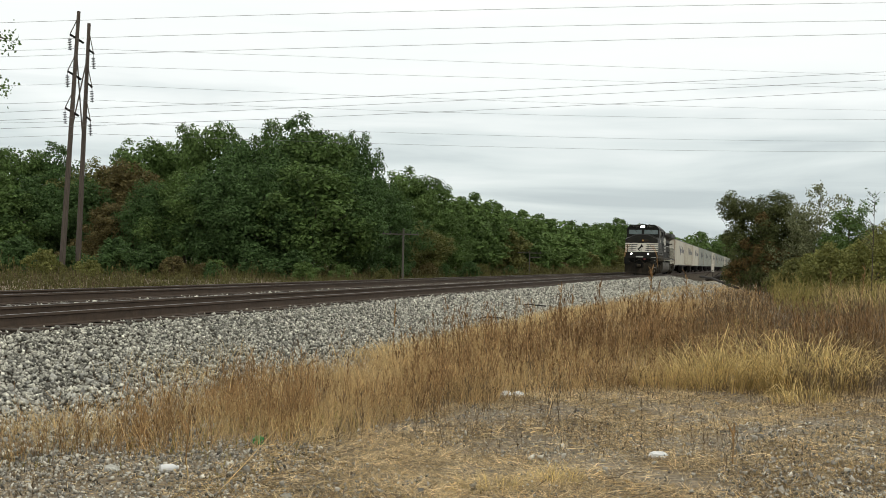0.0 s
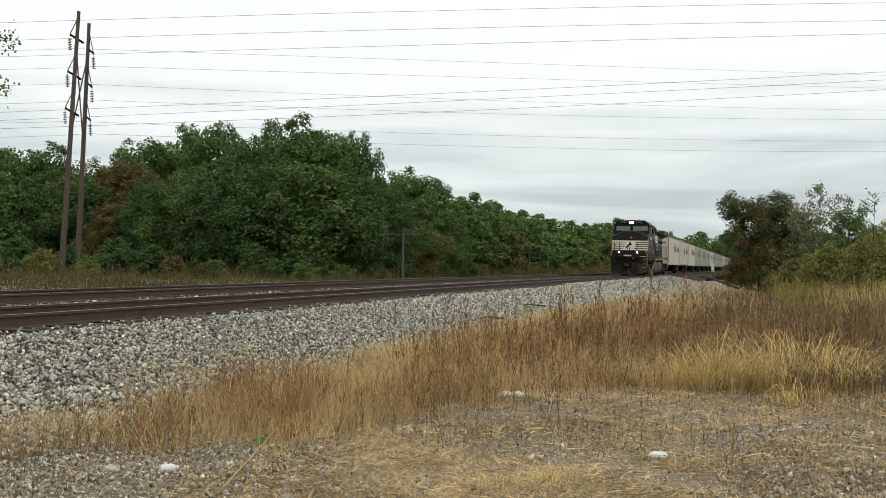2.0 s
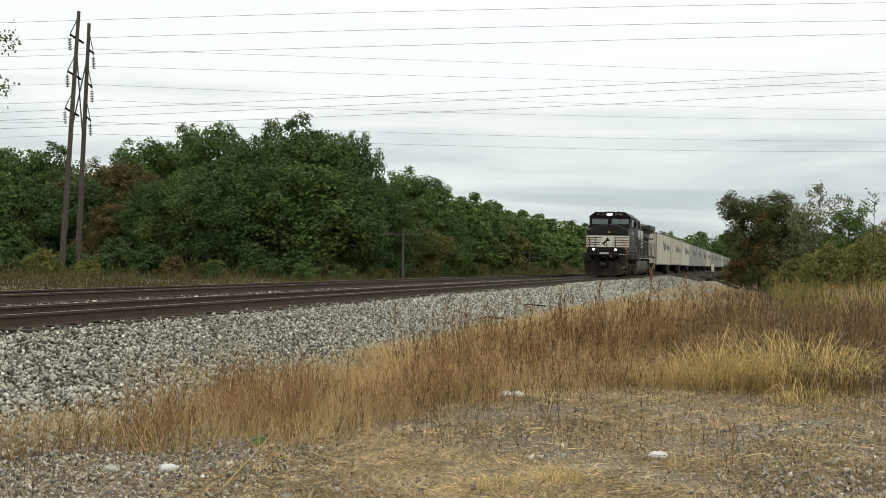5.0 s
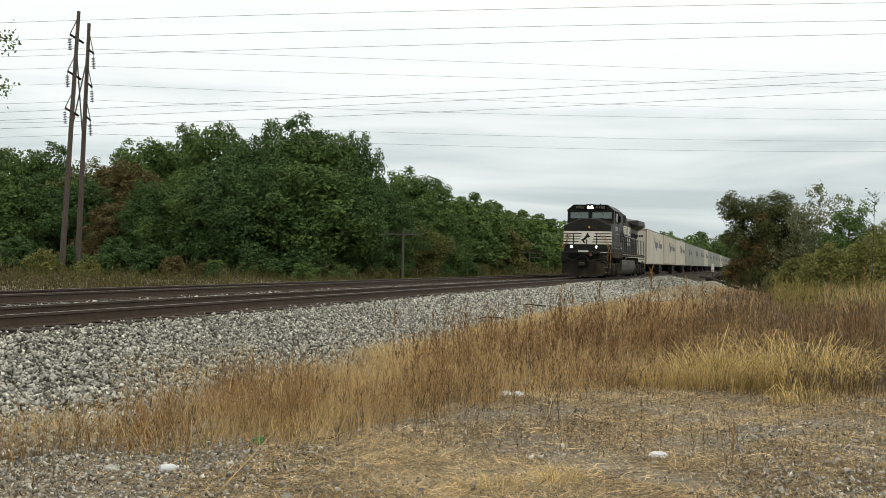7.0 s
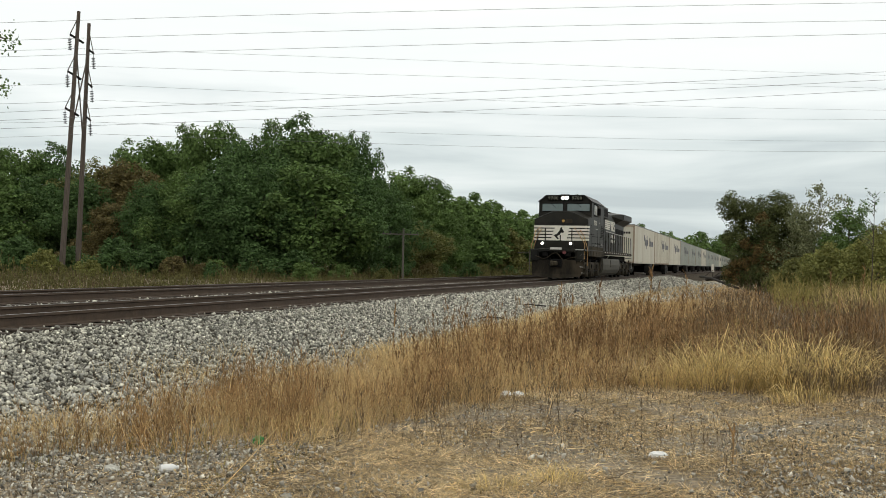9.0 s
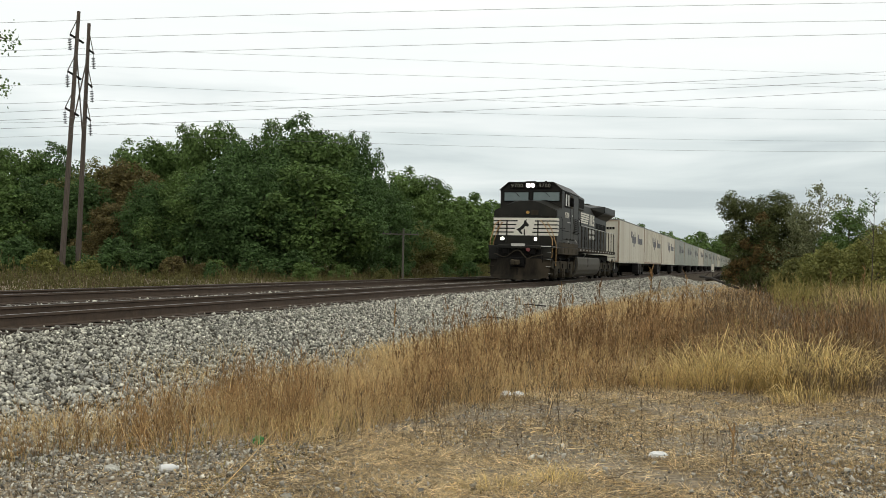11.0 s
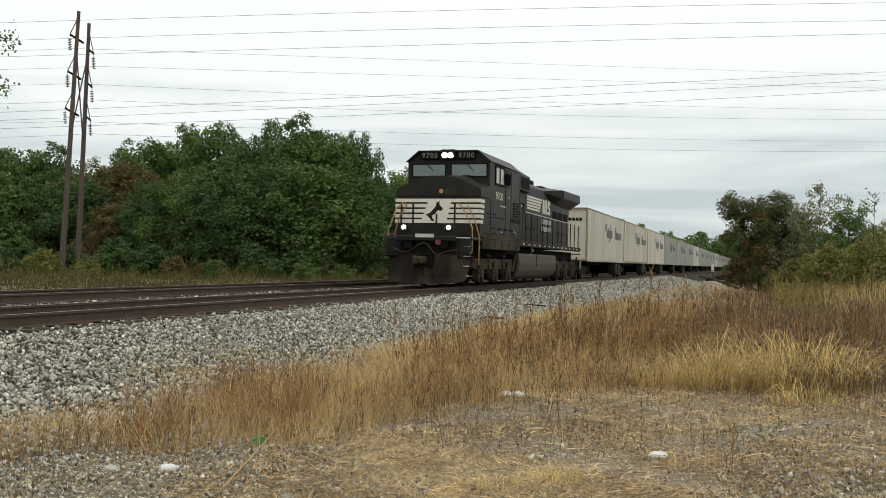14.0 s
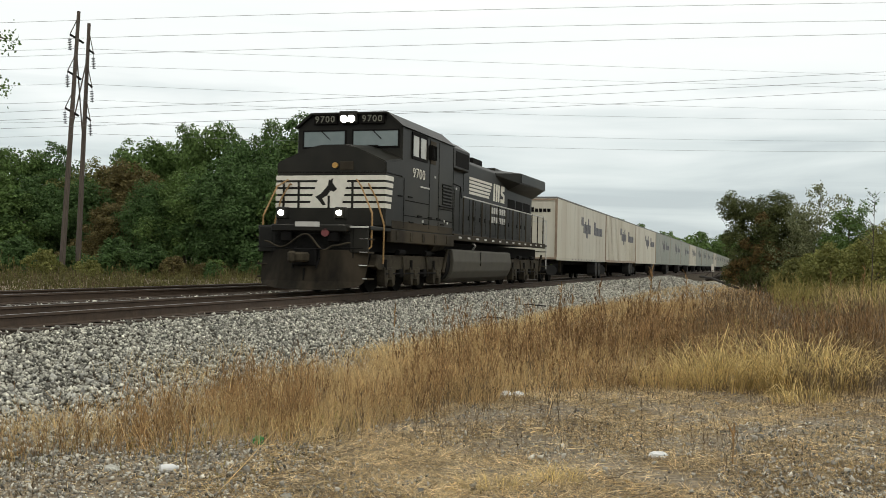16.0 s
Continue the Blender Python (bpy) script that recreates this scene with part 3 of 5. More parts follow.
        part("front_handrail", pipe([(s * 1.06, -0.02, 2.74), (s * 1.08, -0.08, 2.74), (s * 1.30, -0.10, 2.38), (s * 1.48, -0.06, 1.8), (s * 1.5, -0.05, 1.7), (s * 1.5, -0.05, 0.75)], 0.021), M_YELLOW, L, "dull yellow handrail")
        for k in range(4):
            part("front_step", box(*sorted((s * 1.08, s * 1.48)), -0.98, -0.62, 0.36 + 0.32 * k, 0.40 + 0.32 * k), M_BLACK_DUSTY, L)
            if s > 0:
                part("step_edge", box(*sorted((s * 1.24, s * 1.44)), -1.0, -0.98, 0.375 + 0.32 * k, 0.40 + 0.32 * k), M_GREYLETTER, L)
        part("step_side", box(*sorted((s * 1.06, s * 1.09)), -1.0, -0.6, 0.3, 1.6), M_DARK, L)
        # hoses hanging in front
        part("brake_hose", pipe([(s * 0.30, -1.25, 1.15), (s * 0.36, -1.36, 0.85), (s * 0.30, -1.42, 0.62)], 0.025), M_DARK, L)
        part("uncoupling_rod", pipe([(s * 0.12, -1.45, 1.06), (s * 0.6, -1.34, 1.10), (s * 1.4, -1.15, 1.12)], 0.013), M_DARK, L)
        part("valve_box", box(s * 0.62 - 0.14, s * 0.62 + 0.14, -1.2, -1.0, 1.25, 1.55, 0.03), M_DARK, L)
    knots = [(-1.10, 1.26), (-0.66, 1.12), (0.0, 1.44), (0.47, 1.06), (0.75, 1.17), (1.16, 1.24)]
    hose, last = bmesh.new(), None
    for (xa, za), (xb, zb) in zip(knots, knots[1:]):
        for k in range(6 if xb < 1.1 else 7):
            u = k / 6
            x, z = xa + (xb - xa) * u, za + (zb - za) * (0.5 - 0.5 * math.cos(math.pi * u))
            slope = math.atan2((zb - za) * 0.5 * math.pi * math.sin(math.pi * u), xb - xa)
            ring = [hose.verts.new((x - 0.022 * math.sin(q) * math.sin(slope), -1.36 + 0.022 * math.cos(q), z + 0.022 * math.sin(q) * math.cos(slope))) for q in (j * math.pi / 3 for j in range(6))]
            if last:
                for j in range(6):
                    hose.faces.new((last[j], last[(j + 1) % 6], ring[(j + 1) % 6], ring[j]))
            last = ring
    part("jumper_hose", hose, M_TRUCK, L, "slack grey hose hung across the front", True)
    part("air_cap", cyl((0.44, -1.25, 1.48), (0.44, -1.05, 1.48), 0.10, 12), M_RED, L, "dull red round cap")
    plow = bmesh.new()
    rows = []
    for z, y, w in ((0.10, -1.58, 1.28), (0.30, -1.46, 1.36), (0.65, -1.36, 1.40), (1.05, -1.26, 1.40)):
        rows.append([plow.verts.new((-w, y + 0.45, z + (0.10 if z < 0.2 else 0))), plow.verts.new((-0.75, y + 0.16, z + 0.02)), plow.verts.new((0, y, z)), plow.verts.new((0.75, y + 0.16, z + 0.02)), plow.verts.new((w, y + 0.45, z + (0.10 if z < 0.2 else 0)))])
    for a, b in zip(rows, rows[1:]):
        for i in range(4):
            plow.faces.new((a[i], a[i + 1], b[i + 1], b[i]))
    ext = bmesh.ops.extrude_face_region(plow, geom=plow.faces[:])
    bmesh.ops.translate(plow, vec=(0, 0.06, 0), verts=[e for e in ext["geom"] if isinstance(e, bmesh.types.BMVert)])
    pl = part("snow_plow", plow, M_PLOW, L, "grey-brown worn snow plow")
    part("plow_seam", box(-0.012, 0.012, -1.47, -1.35, 0.32, 0.62), M_DARK, pl)
    cp = box(-0.13, 0.13, -1.85, -1.2, 0.76, 1.00, 0.05)
    box(-0.20, -0.05, -1.98, -1.70, 0.74, 1.02, 0.05, cp)
    part("coupler", cp, M_TRUCK, L, "rusty knuckle coupler")
    part("coupler_pocket", box(-0.30, 0.30, -1.42, -1.2, 0.68, 1.10, 0.02), M_DARK, L)
    part("rear_coupler", box(-0.17, 0.17, 20.2, 20.9, 0.72, 1.02, 0.05), M_TRUCK, L)
    # fuel tank
    prof = [(-1.46, 1.18), (-1.50, 0.85), (-1.46, 0.55), (-1.34, 0.33), (-1.16, 0.21), (-0.95, 0.17), (0.95, 0.17), (1.16, 0.21), (1.34, 0.33), (1.46, 0.55), (1.50, 0.85), (1.46, 1.18), (1.40, 1.23), (-1.40, 1.23)]
    tank = part("fuel_tank", prism(prof, "y", 6.05, 13.6, None, 0.02), M_TANK, L, "dusty grey-brown fuel tank")
    part("tank_end", prism([(u * 0.93, 0.2 + (v - 0.18) * 0.92) for u, v in prof], "y", 5.7, 6.06, None, 0.02), M_DARK, tank)
    for s in (-1, 1):
        part("tank_seam", box(*sorted((s * 1.485, s * 1.505)), 9.2, 9.24, 0.72, 1.2), M_DARK, tank)
        part("filler_pipe", pipe([(s * 1.3, 8.9, 1.25), (s * 1.42, 8.8, 1.38), (s * 1.42, 8.5, 1.45)], 0.03), M_GREYLETTER, tank)
        part("air_reservoir", cyl((s * 1.0, 5.0, 1.32), (s * 1.0, 6.1, 1.32), 0.19, 14), M_TRUCK, L)
    # trucks
    for yc in (2.9, 16.9):
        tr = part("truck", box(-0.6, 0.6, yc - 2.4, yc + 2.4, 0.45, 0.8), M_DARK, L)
        for s in (-1, 1):
            xa, xb = sorted((s * 1.12, s * 1.30))
            fr = prism([(yc - 3.0, 0.70), (yc - 2.85, 0.98), (yc + 2.85, 0.98), (yc + 3.0, 0.70), (yc + 2.7, 0.60), (yc - 2.7, 0.60)], "x", xa, xb, None, 0.015)
            part("side_frame", fr, M_TRUCK, tr, "dusty cast truck side frame")
            for k in (-1.0, 1.0):
                part("spring_nest", box(xa - 0.02, xb + 0.03, yc + k - 0.22, yc + k + 0.22, 0.40, 0.62, 0.03), M_DARK, tr)
                part("brake_lever", pipe([(s * 1.33, yc + k - 0.05, 0.95), (s * 1.35, yc + k + 0.08, 0.42)], 0.025), M_TRUCK, tr)
            part("brake_rod", pipe([(s * 1.34, yc - 2.3, 0.50), (s * 1.34, yc + 2.3, 0.50)], 0.02), M_DARK, tr)
            for k in (-2.0, 0.0, 2.0):
                jb = prism([(yc + k - 0.42, 0.66), (yc + k - 0.36, 0.20), (yc + k - 0.20, 0.16), (yc + k - 0.16, 0.36), (yc + k + 0.16, 0.36), (yc + k + 0.20, 0.16), (yc + k + 0.36, 0.20), (yc + k + 0.42, 0.66)], "x", xa - 0.01, xb + 0.04, None, 0.012)
                box(xa, xb + 0.07, yc + k - 0.15, yc + k + 0.15, 0.38, 0.62, 0.03, jb)
                part("journal_box", jb, M_TRUCK, tr)
                part("spring", cyl((s * 1.30, yc + k - 0.30, 0.60), (s * 1.30, yc + k - 0.30, 0.86), 0.06, 10), M_DARK, tr)
                part("brake_shoe", box(xa - 0.2, xa - 0.02, yc + k + 0.50, yc + k + 0.62, 0.25, 0.80, 0.02), M_DARK, tr)
            part("brake_cylinder", cyl((s * 1.34, yc + 0.75, 1.06), (s * 1.34, yc + 1.25, 1.06), 0.07, 14), M_DARK, tr)
            part("brake_cylinder", cyl((s * 1.34, yc - 1.5, 1.06), (s * 1.34, yc - 1.0, 1.06), 0.07, 14), M_DARK, tr)
            part("damper", pipe([(s * 1.36, yc + 2.5, 0.5), (s * 1.36, yc + 2.9, 1.2)], 0.05, 8), M_TRUCK, tr)
            part("sand_pipe", pipe([(s * 0.85, yc - 3.0, 1.2), (s * 0.8, yc - 2.9, 0.2)], 0.025), M_DARK, tr)
        for k in (-2.0, 0.0, 2.0):
            wheelset(L, yc + k, 0.533, 1.1, M_DARK)
    return L


# ---- the trailers: rail-borne highway vans, each on a bogie at its front joint ----
TRAILER_LEN, TRAILER_PITCH, TRAILER_FIRST = 16.12, 16.25, 23.62


def trailer(material, ribbed, marks):
    T = empty("trailer", "dirty white box trailer riding on rail bogies", "trailer", None, "trailers of the train")
    Y = TRAILER_LEN
    body = part("body", box(-1.285, 1.285, 0.02, Y - 0.02, 1.06, 3.98, 0.02), material, T)
    part("roof", box(-1.30, 1.30, 0.0, Y, 3.95, 4.03, 0.015), M_TRAILER_ROOF, T, "dark roof edge")
    for s in (-1, 1):
        x0, x1 = sorted((s * 1.285, s * 1.305))
        part("bottom_rail", box(x0, x1, 0.0, Y, 1.02, 1.16), M_TRAILER_TRIM if ribbed else material, T)
        for y in (0.0, Y - 0.09):
            part("corner_post", box(x0, x1, y, y + 0.09, 1.16, 3.95), M_TRAILER_TRIM, T, "rust-stained corner post")
        n = 26 if ribbed else 13
        for k in range(1, n):
            y = k * Y / n
            part("side_rib" if ribbed else "panel_seam", box(*sorted((s * 1.285, s * (1.302 if ribbed else 1.289))), y - (0.05 if ribbed else 0.018), y + (0.05 if ribbed else 0.018), 1.16, 3.95), material, body)
        if marks:
            # faded lettering on the flank: two words as plain bars
            for y0, z0, z1, w in ((7.0, 2.95, 3.40, 0.60), (7.7, 2.55, 3.05, 0.40), (8.25, 2.55, 3.20, 0.22), (8.6, 2.30, 3.05, 0.45), (9.2, 2.55, 3.40, 0.25), (9.6, 2.55, 3.05, 0.45), (11.4, 2.55, 3.30, 0.55), (12.1, 2.55, 3.0, 0.35), (12.6, 2.55, 3.0, 0.5), (13.2, 2.55, 3.0, 0.6), (13.95, 2.55, 3.0, 0.55)):
                part("lettering_bar", box(*sorted((s * 1.286, s * 1.308)), y0, y0 + w, z0, z1), M_MARK, body, "faded dark lettering bar")
        for k in range(9):
            part("marker_strip", box(*sorted((s * 1.3, s * 1.309)), 4.2 + k * 0.9, 4.45 + k * 0.9, 1.06, 1.11), M_MARK, T)
    # front end: door-post frame and a line of lettering bars near the top
    part("end_frame", frame_ring(-1.2, 1.2, 1.15, 3.85, -0.015, 0.03, 0.08), M_TRAILER_TRIM, T)
    for k in range(5):
        part("lettering_bar", box(0.02 + k * 0.2, 0.17 + k * 0.2, -0.005, 0.03, 3.30, 3.30 + (0.22 if k == 0 else 0.16)), M_DARK, body, "dark lettering bar")
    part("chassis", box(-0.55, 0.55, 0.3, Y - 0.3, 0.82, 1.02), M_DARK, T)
    part("landing_gear", join(box(-0.9, -0.78, 3.2, 3.34, 0.42, 1.04), box(0.78, 0.9, 3.2, 3.34, 0.42, 1.04)), M_TRUCK, T)
    # raised road wheels near the rear
    for y in (12.6, 13.8):
        for s in (-1, 1):
            ty = part("road_wheel", cyl((s * 0.78, y, 0.66), (s * 1.26, y, 0.66), 0.48, 18), M_TYRE, T)
            part("hub", cyl((s * 1.2, y, 0.66), (s * 1.28, y, 0.66), 0.16, 10), M_TRUCK, ty)
        part("mud_flap", box(-1.22, 1.22, y + 0.56, y + 0.58, 0.28, 1.0), M_GREYLETTER if y > 13 else M_DARK, T)
    # rail bogie under the front end
    bg = part("bogie", box(-0.7, 0.7, -1.3, 1.3, 0.55, 0.86, 0.02), M_DARK, T)
    for s in (-1, 1):
        part("bogie_side_frame", prism([(-1.35, 0.52), (-1.15, 0.68), (-0.35, 0.78), (0.35, 0.78), (1.15, 0.68), (1.35, 0.52), (1.1, 0.36), (0.4, 0.30), (-0.4, 0.30), (-1.1, 0.36)], "x", *sorted((s * 0.95, s * 1.08)), None, 0.015), M_DARK, bg, "cast bogie side frame")
    for y in (-0.87, 0.87):
        wheelset(T, y, 0.42, 1.05, M_DARK)
    return T


LOCO = locomotive()
TRAILERS = []


def train_cars():
    plain, ribbed, grey = trailer(M_TRAILER, False, True), trailer(M_TRAILER, True, True), trailer(M_TRAILER_GREY, False, True)
    grey["label"] = "weathered grey box trailer riding on rail bogies"
    ribbed["label"] = "dirty white ribbed box trailer riding on rail bogies"
    protos = {"p": plain, "r": ribbed, "g": grey}
    used = set()
    first_of = {id(o): [(w.name, y, r) for w, y, r in WHEELS if w.parent == o] for o in protos.values()}
    for i, kind in enumerate("prpgggpggggpggggggg"):
        ob = protos[kind]
        if kind in used:
            ob = copy_thing(ob, pose(0, 95.6 + TRAILER_FIRST + i * TRAILER_PITCH, 0))
            for c in ob.children:
                if c.name.startswith("wheelset"):
                    WHEELS.append((c, c.location.y, 0.42))
        else:
            used.add(kind)
        ob.location = (0, 95.6 + TRAILER_FIRST + i * TRAILER_PITCH, 0)
        TRAILERS.append((ob, TRAILER_FIRST + i * TRAILER_PITCH))


train_cars()


# ---- trees ----
def unit(v):
    return v / (np.linalg.norm(v, axis=-1, keepdims=True) + 1e-9)


def quads(centre, normal, size, rng, ratio=1.5):
    """Leaf blades: one slim diamond at each centre, facing about its normal."""
    n = len(centre)
    t = unit(np.cross(normal, rng.normal(size=(n, 3))))
    b = np.cross(unit(normal), t)
    s = size[:, None] / 2
    v = np.stack([centre - t * s * ratio, centre - b * s + normal * s * 0.25, centre + t * s * ratio, centre + b * s + normal * s * 0.25], 1)
    return v.reshape(-1, 3), np.arange(4 * n).reshape(n, 4)


def crown(lobes, rng, count, leaf, material, parent, name="crown", clumps=8):
    """Foliage: small clumps of leaves set over larger lobes, with gaps between them and a leafy inside."""
    c, r = np.array([l[:3] for l in lobes]), np.array([l[3] for l in lobes])
    k0 = np.repeat(np.arange(len(r)), clumps)
    d0 = unit(rng.normal(size=(len(k0), 3)) + [0, 0, 0.2])
    sc = c[k0] + d0 * (r[k0] * rng.uniform(0.55, 0.95, len(k0)))[:, None]
    sr = r[k0] * rng.uniform(0.28, 0.48, len(k0))
    keep = np.ones(len(k0), bool)
    for k in range(len(r)):
        keep &= (np.linalg.norm(sc - c[k], axis=1) > 0.66 * r[k]) | (k0 == k)
    k0, d0, sc, sr = k0[keep], d0[keep], sc[keep], sr[keep]
    n1 = int(count * 0.78)
    pick = rng.choice(len(sr), n1, p=sr ** 2 / (sr ** 2).sum())
    d = unit(rng.normal(size=(n1, 3)) + d0[pick] * 0.45 + [0, 0, 0.40])
    pos = sc[pick] + d * (sr[pick] * rng.uniform(0.45, 1.18, n1))[:, None]
    # larger leaves inside the lobes close the crown
    n2 = count - n1
    p2 = rng.choice(len(r), n2, p=r ** 2 / (r ** 2).sum())
    d2 = unit(rng.normal(size=(n2, 3)))
    pos = np.concatenate([pos, c[p2] + d2 * (r[p2] * rng.uniform(0.25, 0.78, n2))[:, None]])
    d = np.concatenate([d, d2])
    size = rng.uniform(0.6, 1.4, count) * leaf * np.where(np.arange(count) < n1, 1.0, 1.45)
    keep = pos[:, 2] > 0.1
    pos, d, size = pos[keep], d[keep], size[keep]
    nrm = unit(d * 0.9 + rng.normal(size=d.shape) * 0.45 + [0, 0, 0.30])
    v, f = quads(pos, nrm, size, rng)
    v[:, 2] = np.maximum(v[:, 2], 0.02)
    return raw(name, v, np.concatenate([f[:, [0, 1, 2]], f[:, [0, 2, 3]]]), material, parent)


def trunk_mesh(h, r, rng, material, parent, limbs=6, spread=2.5):
    bm = cyl((0, 0, -0.3), (0.1, 0, h * 0.45), r, 8, None, r * 0.75)
    cyl((0.1, 0, h * 0.44), (0.0, 0.1, h * 0.85), r * 0.72, 8, bm, r * 0.25)
    for k in range(limbs):
        a = k * 2.4 + rng.uniform(0, 1)
        z = h * rng.uniform(0.25, 0.6)
        cyl((0.05, 0, z), (spread * math.cos(a), spread * math.sin(a), z + h * rng.uniform(0.12, 0.3)), r * 0.4, 6, bm, r * 0.12)
    return part("trunk", bm, material, parent)


def tree(name, label, kind, seed, h, w, count, leaf, category="tree", low=0.16, lobes=15):
    rng = np.random.default_rng(seed)
    T = empty(name, label, category)
    ls = []
    for k in range(lobes):
        u = (k + 0.5) / lobes
        z = h * (low + (0.82 - low) * u)
        prof = math.sin(math.pi * (0.22 + 0.74 * u)) ** 0.8
        rad = w / 2 * prof * rng.uniform(0.35, 0.8)
        a = k * 2.399 + rng.uniform(-0.4, 0.4)
        r = w * rng.uniform(0.17, 0.28) * (0.65 + 0.35 * prof)
        ls.append((rad * math.cos(a), rad * math.sin(a), min(max(z, r * 0.75), h - r), r))
    ls.append((0, 0, h * 0.55, w * 0.30))
    ls.append((rng.uniform(-0.4, 0.4), 0, h - w * 0.21, w * 0.21))
    for a in (0.5, 2.6, 4.7):
        ls.append((w * 0.17 * math.cos(a), w * 0.17 * math.sin(a), h * rng.uniform(0.76, 0.84) - w * 0.05, w * 0.17))
    crown(ls, rng, count, leaf, LEAF[kind], T)
    trunk_mesh(h * 0.8, w * 0.028, random.Random(seed), M_BARK, T, 6, w * 0.3)
    return T


TREE_LABEL = {
    "green": "full green broadleaf tree at the edge of the woods",
    "dark": "dense dark green oak at the edge of the woods",
    "light": "lighter green broadleaf tree in the wood edge",
    "olive": "yellowing olive green tree in the wood edge",
    "russet": "tree turning russet brown at the wood edge",
}
WEST_WOOD = [
    (-68.8, 88.3, 13.2, 9, 'green'),
    (-62.3, 86.2, 13.0, 9, 'green'),
    (-60.3, 88.9, 13.2, 8, 'dark'),
    (-58.5, 74.8, 8.5, 8, 'green'),
    (-55.3, 88.4, 11.3, 8, 'olive'),
    (-48.8, 85.7, 11.3, 9, 'russet'),
    (-52.7, 93.3, 12.4, 9, 'green'),
    (-56.3, 102.6, 13.9, 9, 'light'),
    (-50.5, 98.2, 12.8, 7, 'green'),
    (-43.4, 92.0, 13.8, 8, 'green'),
    (-38.4, 89.4, 13.7, 8, 'dark'),
    (-37.7, 93.8, 12.8, 8, 'green'),
    (-32.0, 89.3, 13.0, 10, 'dark'),
    (-29.6, 88.4, 12.4, 10, 'green'),
    (-27.2, 91.1, 11.7, 7, 'dark'),
    (-26.6, 95.4, 8.0, 6, 'green'),
    (-37.2, 77.3, 8.6, 7, 'light'),
    (-32.9, 76.5, 8.5, 8, 'dark'),
]
MIDDLE_WOOD = [
    (-28.8, 75.7, 7.9, 8, 'dark'),
    (-24.7, 77.0, 8.5, 9, 'green'),
    (-22.8, 79.7, 7.9, 8, 'dark'),
    (-40.0, 76.4, 6.7, 6, 'dark'),
    (-52.6, 76.7, 7.2, 7, 'dark'),
    (-54.1, 74.1, 7.0, 7, 'green'),
    (-44.5, 77.1, 6.2, 6, 'russet'),
    (-30.0, 113.0, 8.5, 8, 'light'),
    (-27.9, 115.8, 9.2, 8, 'green'),
    (-26.1, 120.5, 8.6, 9, 'light'),
    (-25.6, 98.7, 5.4, 6, 'olive'),
    (-23.4, 100.5, 5.5, 6, 'olive'),
    (-25.7, 126.9, 8.3, 8, 'green'),
    (-26.3, 137.2, 8.3, 8, 'light'),
    (-26.2, 145.6, 8.1, 8, 'green'),
    (-25.9, 154.1, 7.8, 9, 'light'),
    (-25.7, 162.5, 7.9, 8, 'light'),
    (-22.6, 107.0, 5.5, 6, 'green'),
]
NORTH_WOOD = [
    (-22.1, 119.7, 5.0, 6, 'green'),
    (-21.7, 132.4, 4.8, 6, 'olive'),
    (-31.2, 201.7, 8.5, 10, 'green'),
    (-29.3, 207.5, 8.1, 10, 'light'),
    (-28.7, 220.2, 8.2, 10, 'green'),
    (-28.8, 239.1, 8.4, 9, 'green'),
    (-22.2, 157.4, 4.5, 7, 'light'),
    (-22.4, 178.3, 5.5, 7, 'light'),
    (-25.1, 236.1, 8.5, 8, 'light'),
    (-26.5, 262.8, 10.3, 10, 'olive'),
    (-31.3, 332.5, 14.3, 12, 'green'),
    (-23.8, 256.4, 8.1, 9, 'olive'),
    (-28.0, 344.0, 14.1, 12, 'green'),
    (-23.4, 209.4, 5.7, 7, 'olive'),
    (-30.7, 301.3, 11.7, 11, 'green'),
    (-26.7, 302.6, 10.2, 10, 'olive'),
    (-33.2, 290.0, 10.0, 11, 'green'),
    (-29.8, 249.2, 8.5, 9, 'light'),
]
FAR_WOOD = [
    (-25.7, 187.7, 5.7, 8, 'green'),
    (-21.7, 147.1, 5.1, 7, 'green'),
    (-28.4, 385.8, 12.1, 13, 'green'),
    (-23.2, 408.3, 14.2, 8, 'light'),
    (-21.5, 272.8, 7.9, 9, 'olive'),
    (-22.9, 88.0, 6.9, 7, 'dark'),
    (-23.9, 131.7, 7.2, 7, 'green'),
    (-27.4, 213.3, 8.0, 8, 'olive'),
    (-24.2, 119.0, 7.3, 7, 'green'),
    (-51.2, 81.3, 7.5, 8, 'dark'),
]
TREES = WEST_WOOD + MIDDLE_WOOD + NORTH_WOOD + FAR_WOOD


def woods():
    proto = {}
    for k, kind in enumerate(("green", "dark", "light", "olive", "russet")):
        for v in range(2):
            proto[kind, v] = [tree("tree", TREE_LABEL[kind], kind, 11 + 7 * k + v, 11.0, 8.6, 20000, 0.15, lobes=21), True]
        proto[kind, 2] = [tree("tree", TREE_LABEL[kind], kind, 71 + k, 11.0, 8.6, 8000, 0.28, lobes=19), True]
    count = {}
    rnd = random.Random(3)
    for x, y, h, w, kind in TREES:
        v = count.get(kind, 0) % 2 if y < 118 else 2
        count[kind] = count.get(kind, 0) + 1
        z = float(ground_z(x, y)) if x < -9 else -0.6
        h *= float(np.interp(y, [95, 112, 135, 200, 300, 340], [1.0, 1.12, 1.31, 1.42, 1.38, 1.15]))
        m = pose(x, y, z, 0, 0, rnd.uniform(0, 360)) @ Matrix.Diagonal((w / 8.0, w / 8.0, h / 11.0, 1))
        ob, fresh = proto[kind, v]
        if fresh:
            ob.matrix_world = m
            proto[kind, v][1] = False
        else:
            copy_thing(ob, m)["group"] = "trees of the wood edge"
        ob["group"] = "trees of the wood edge"
    for ob, fresh in proto.values():
        if fresh:
            bpy.data.batch_remove(list(ob.children) + [ob])


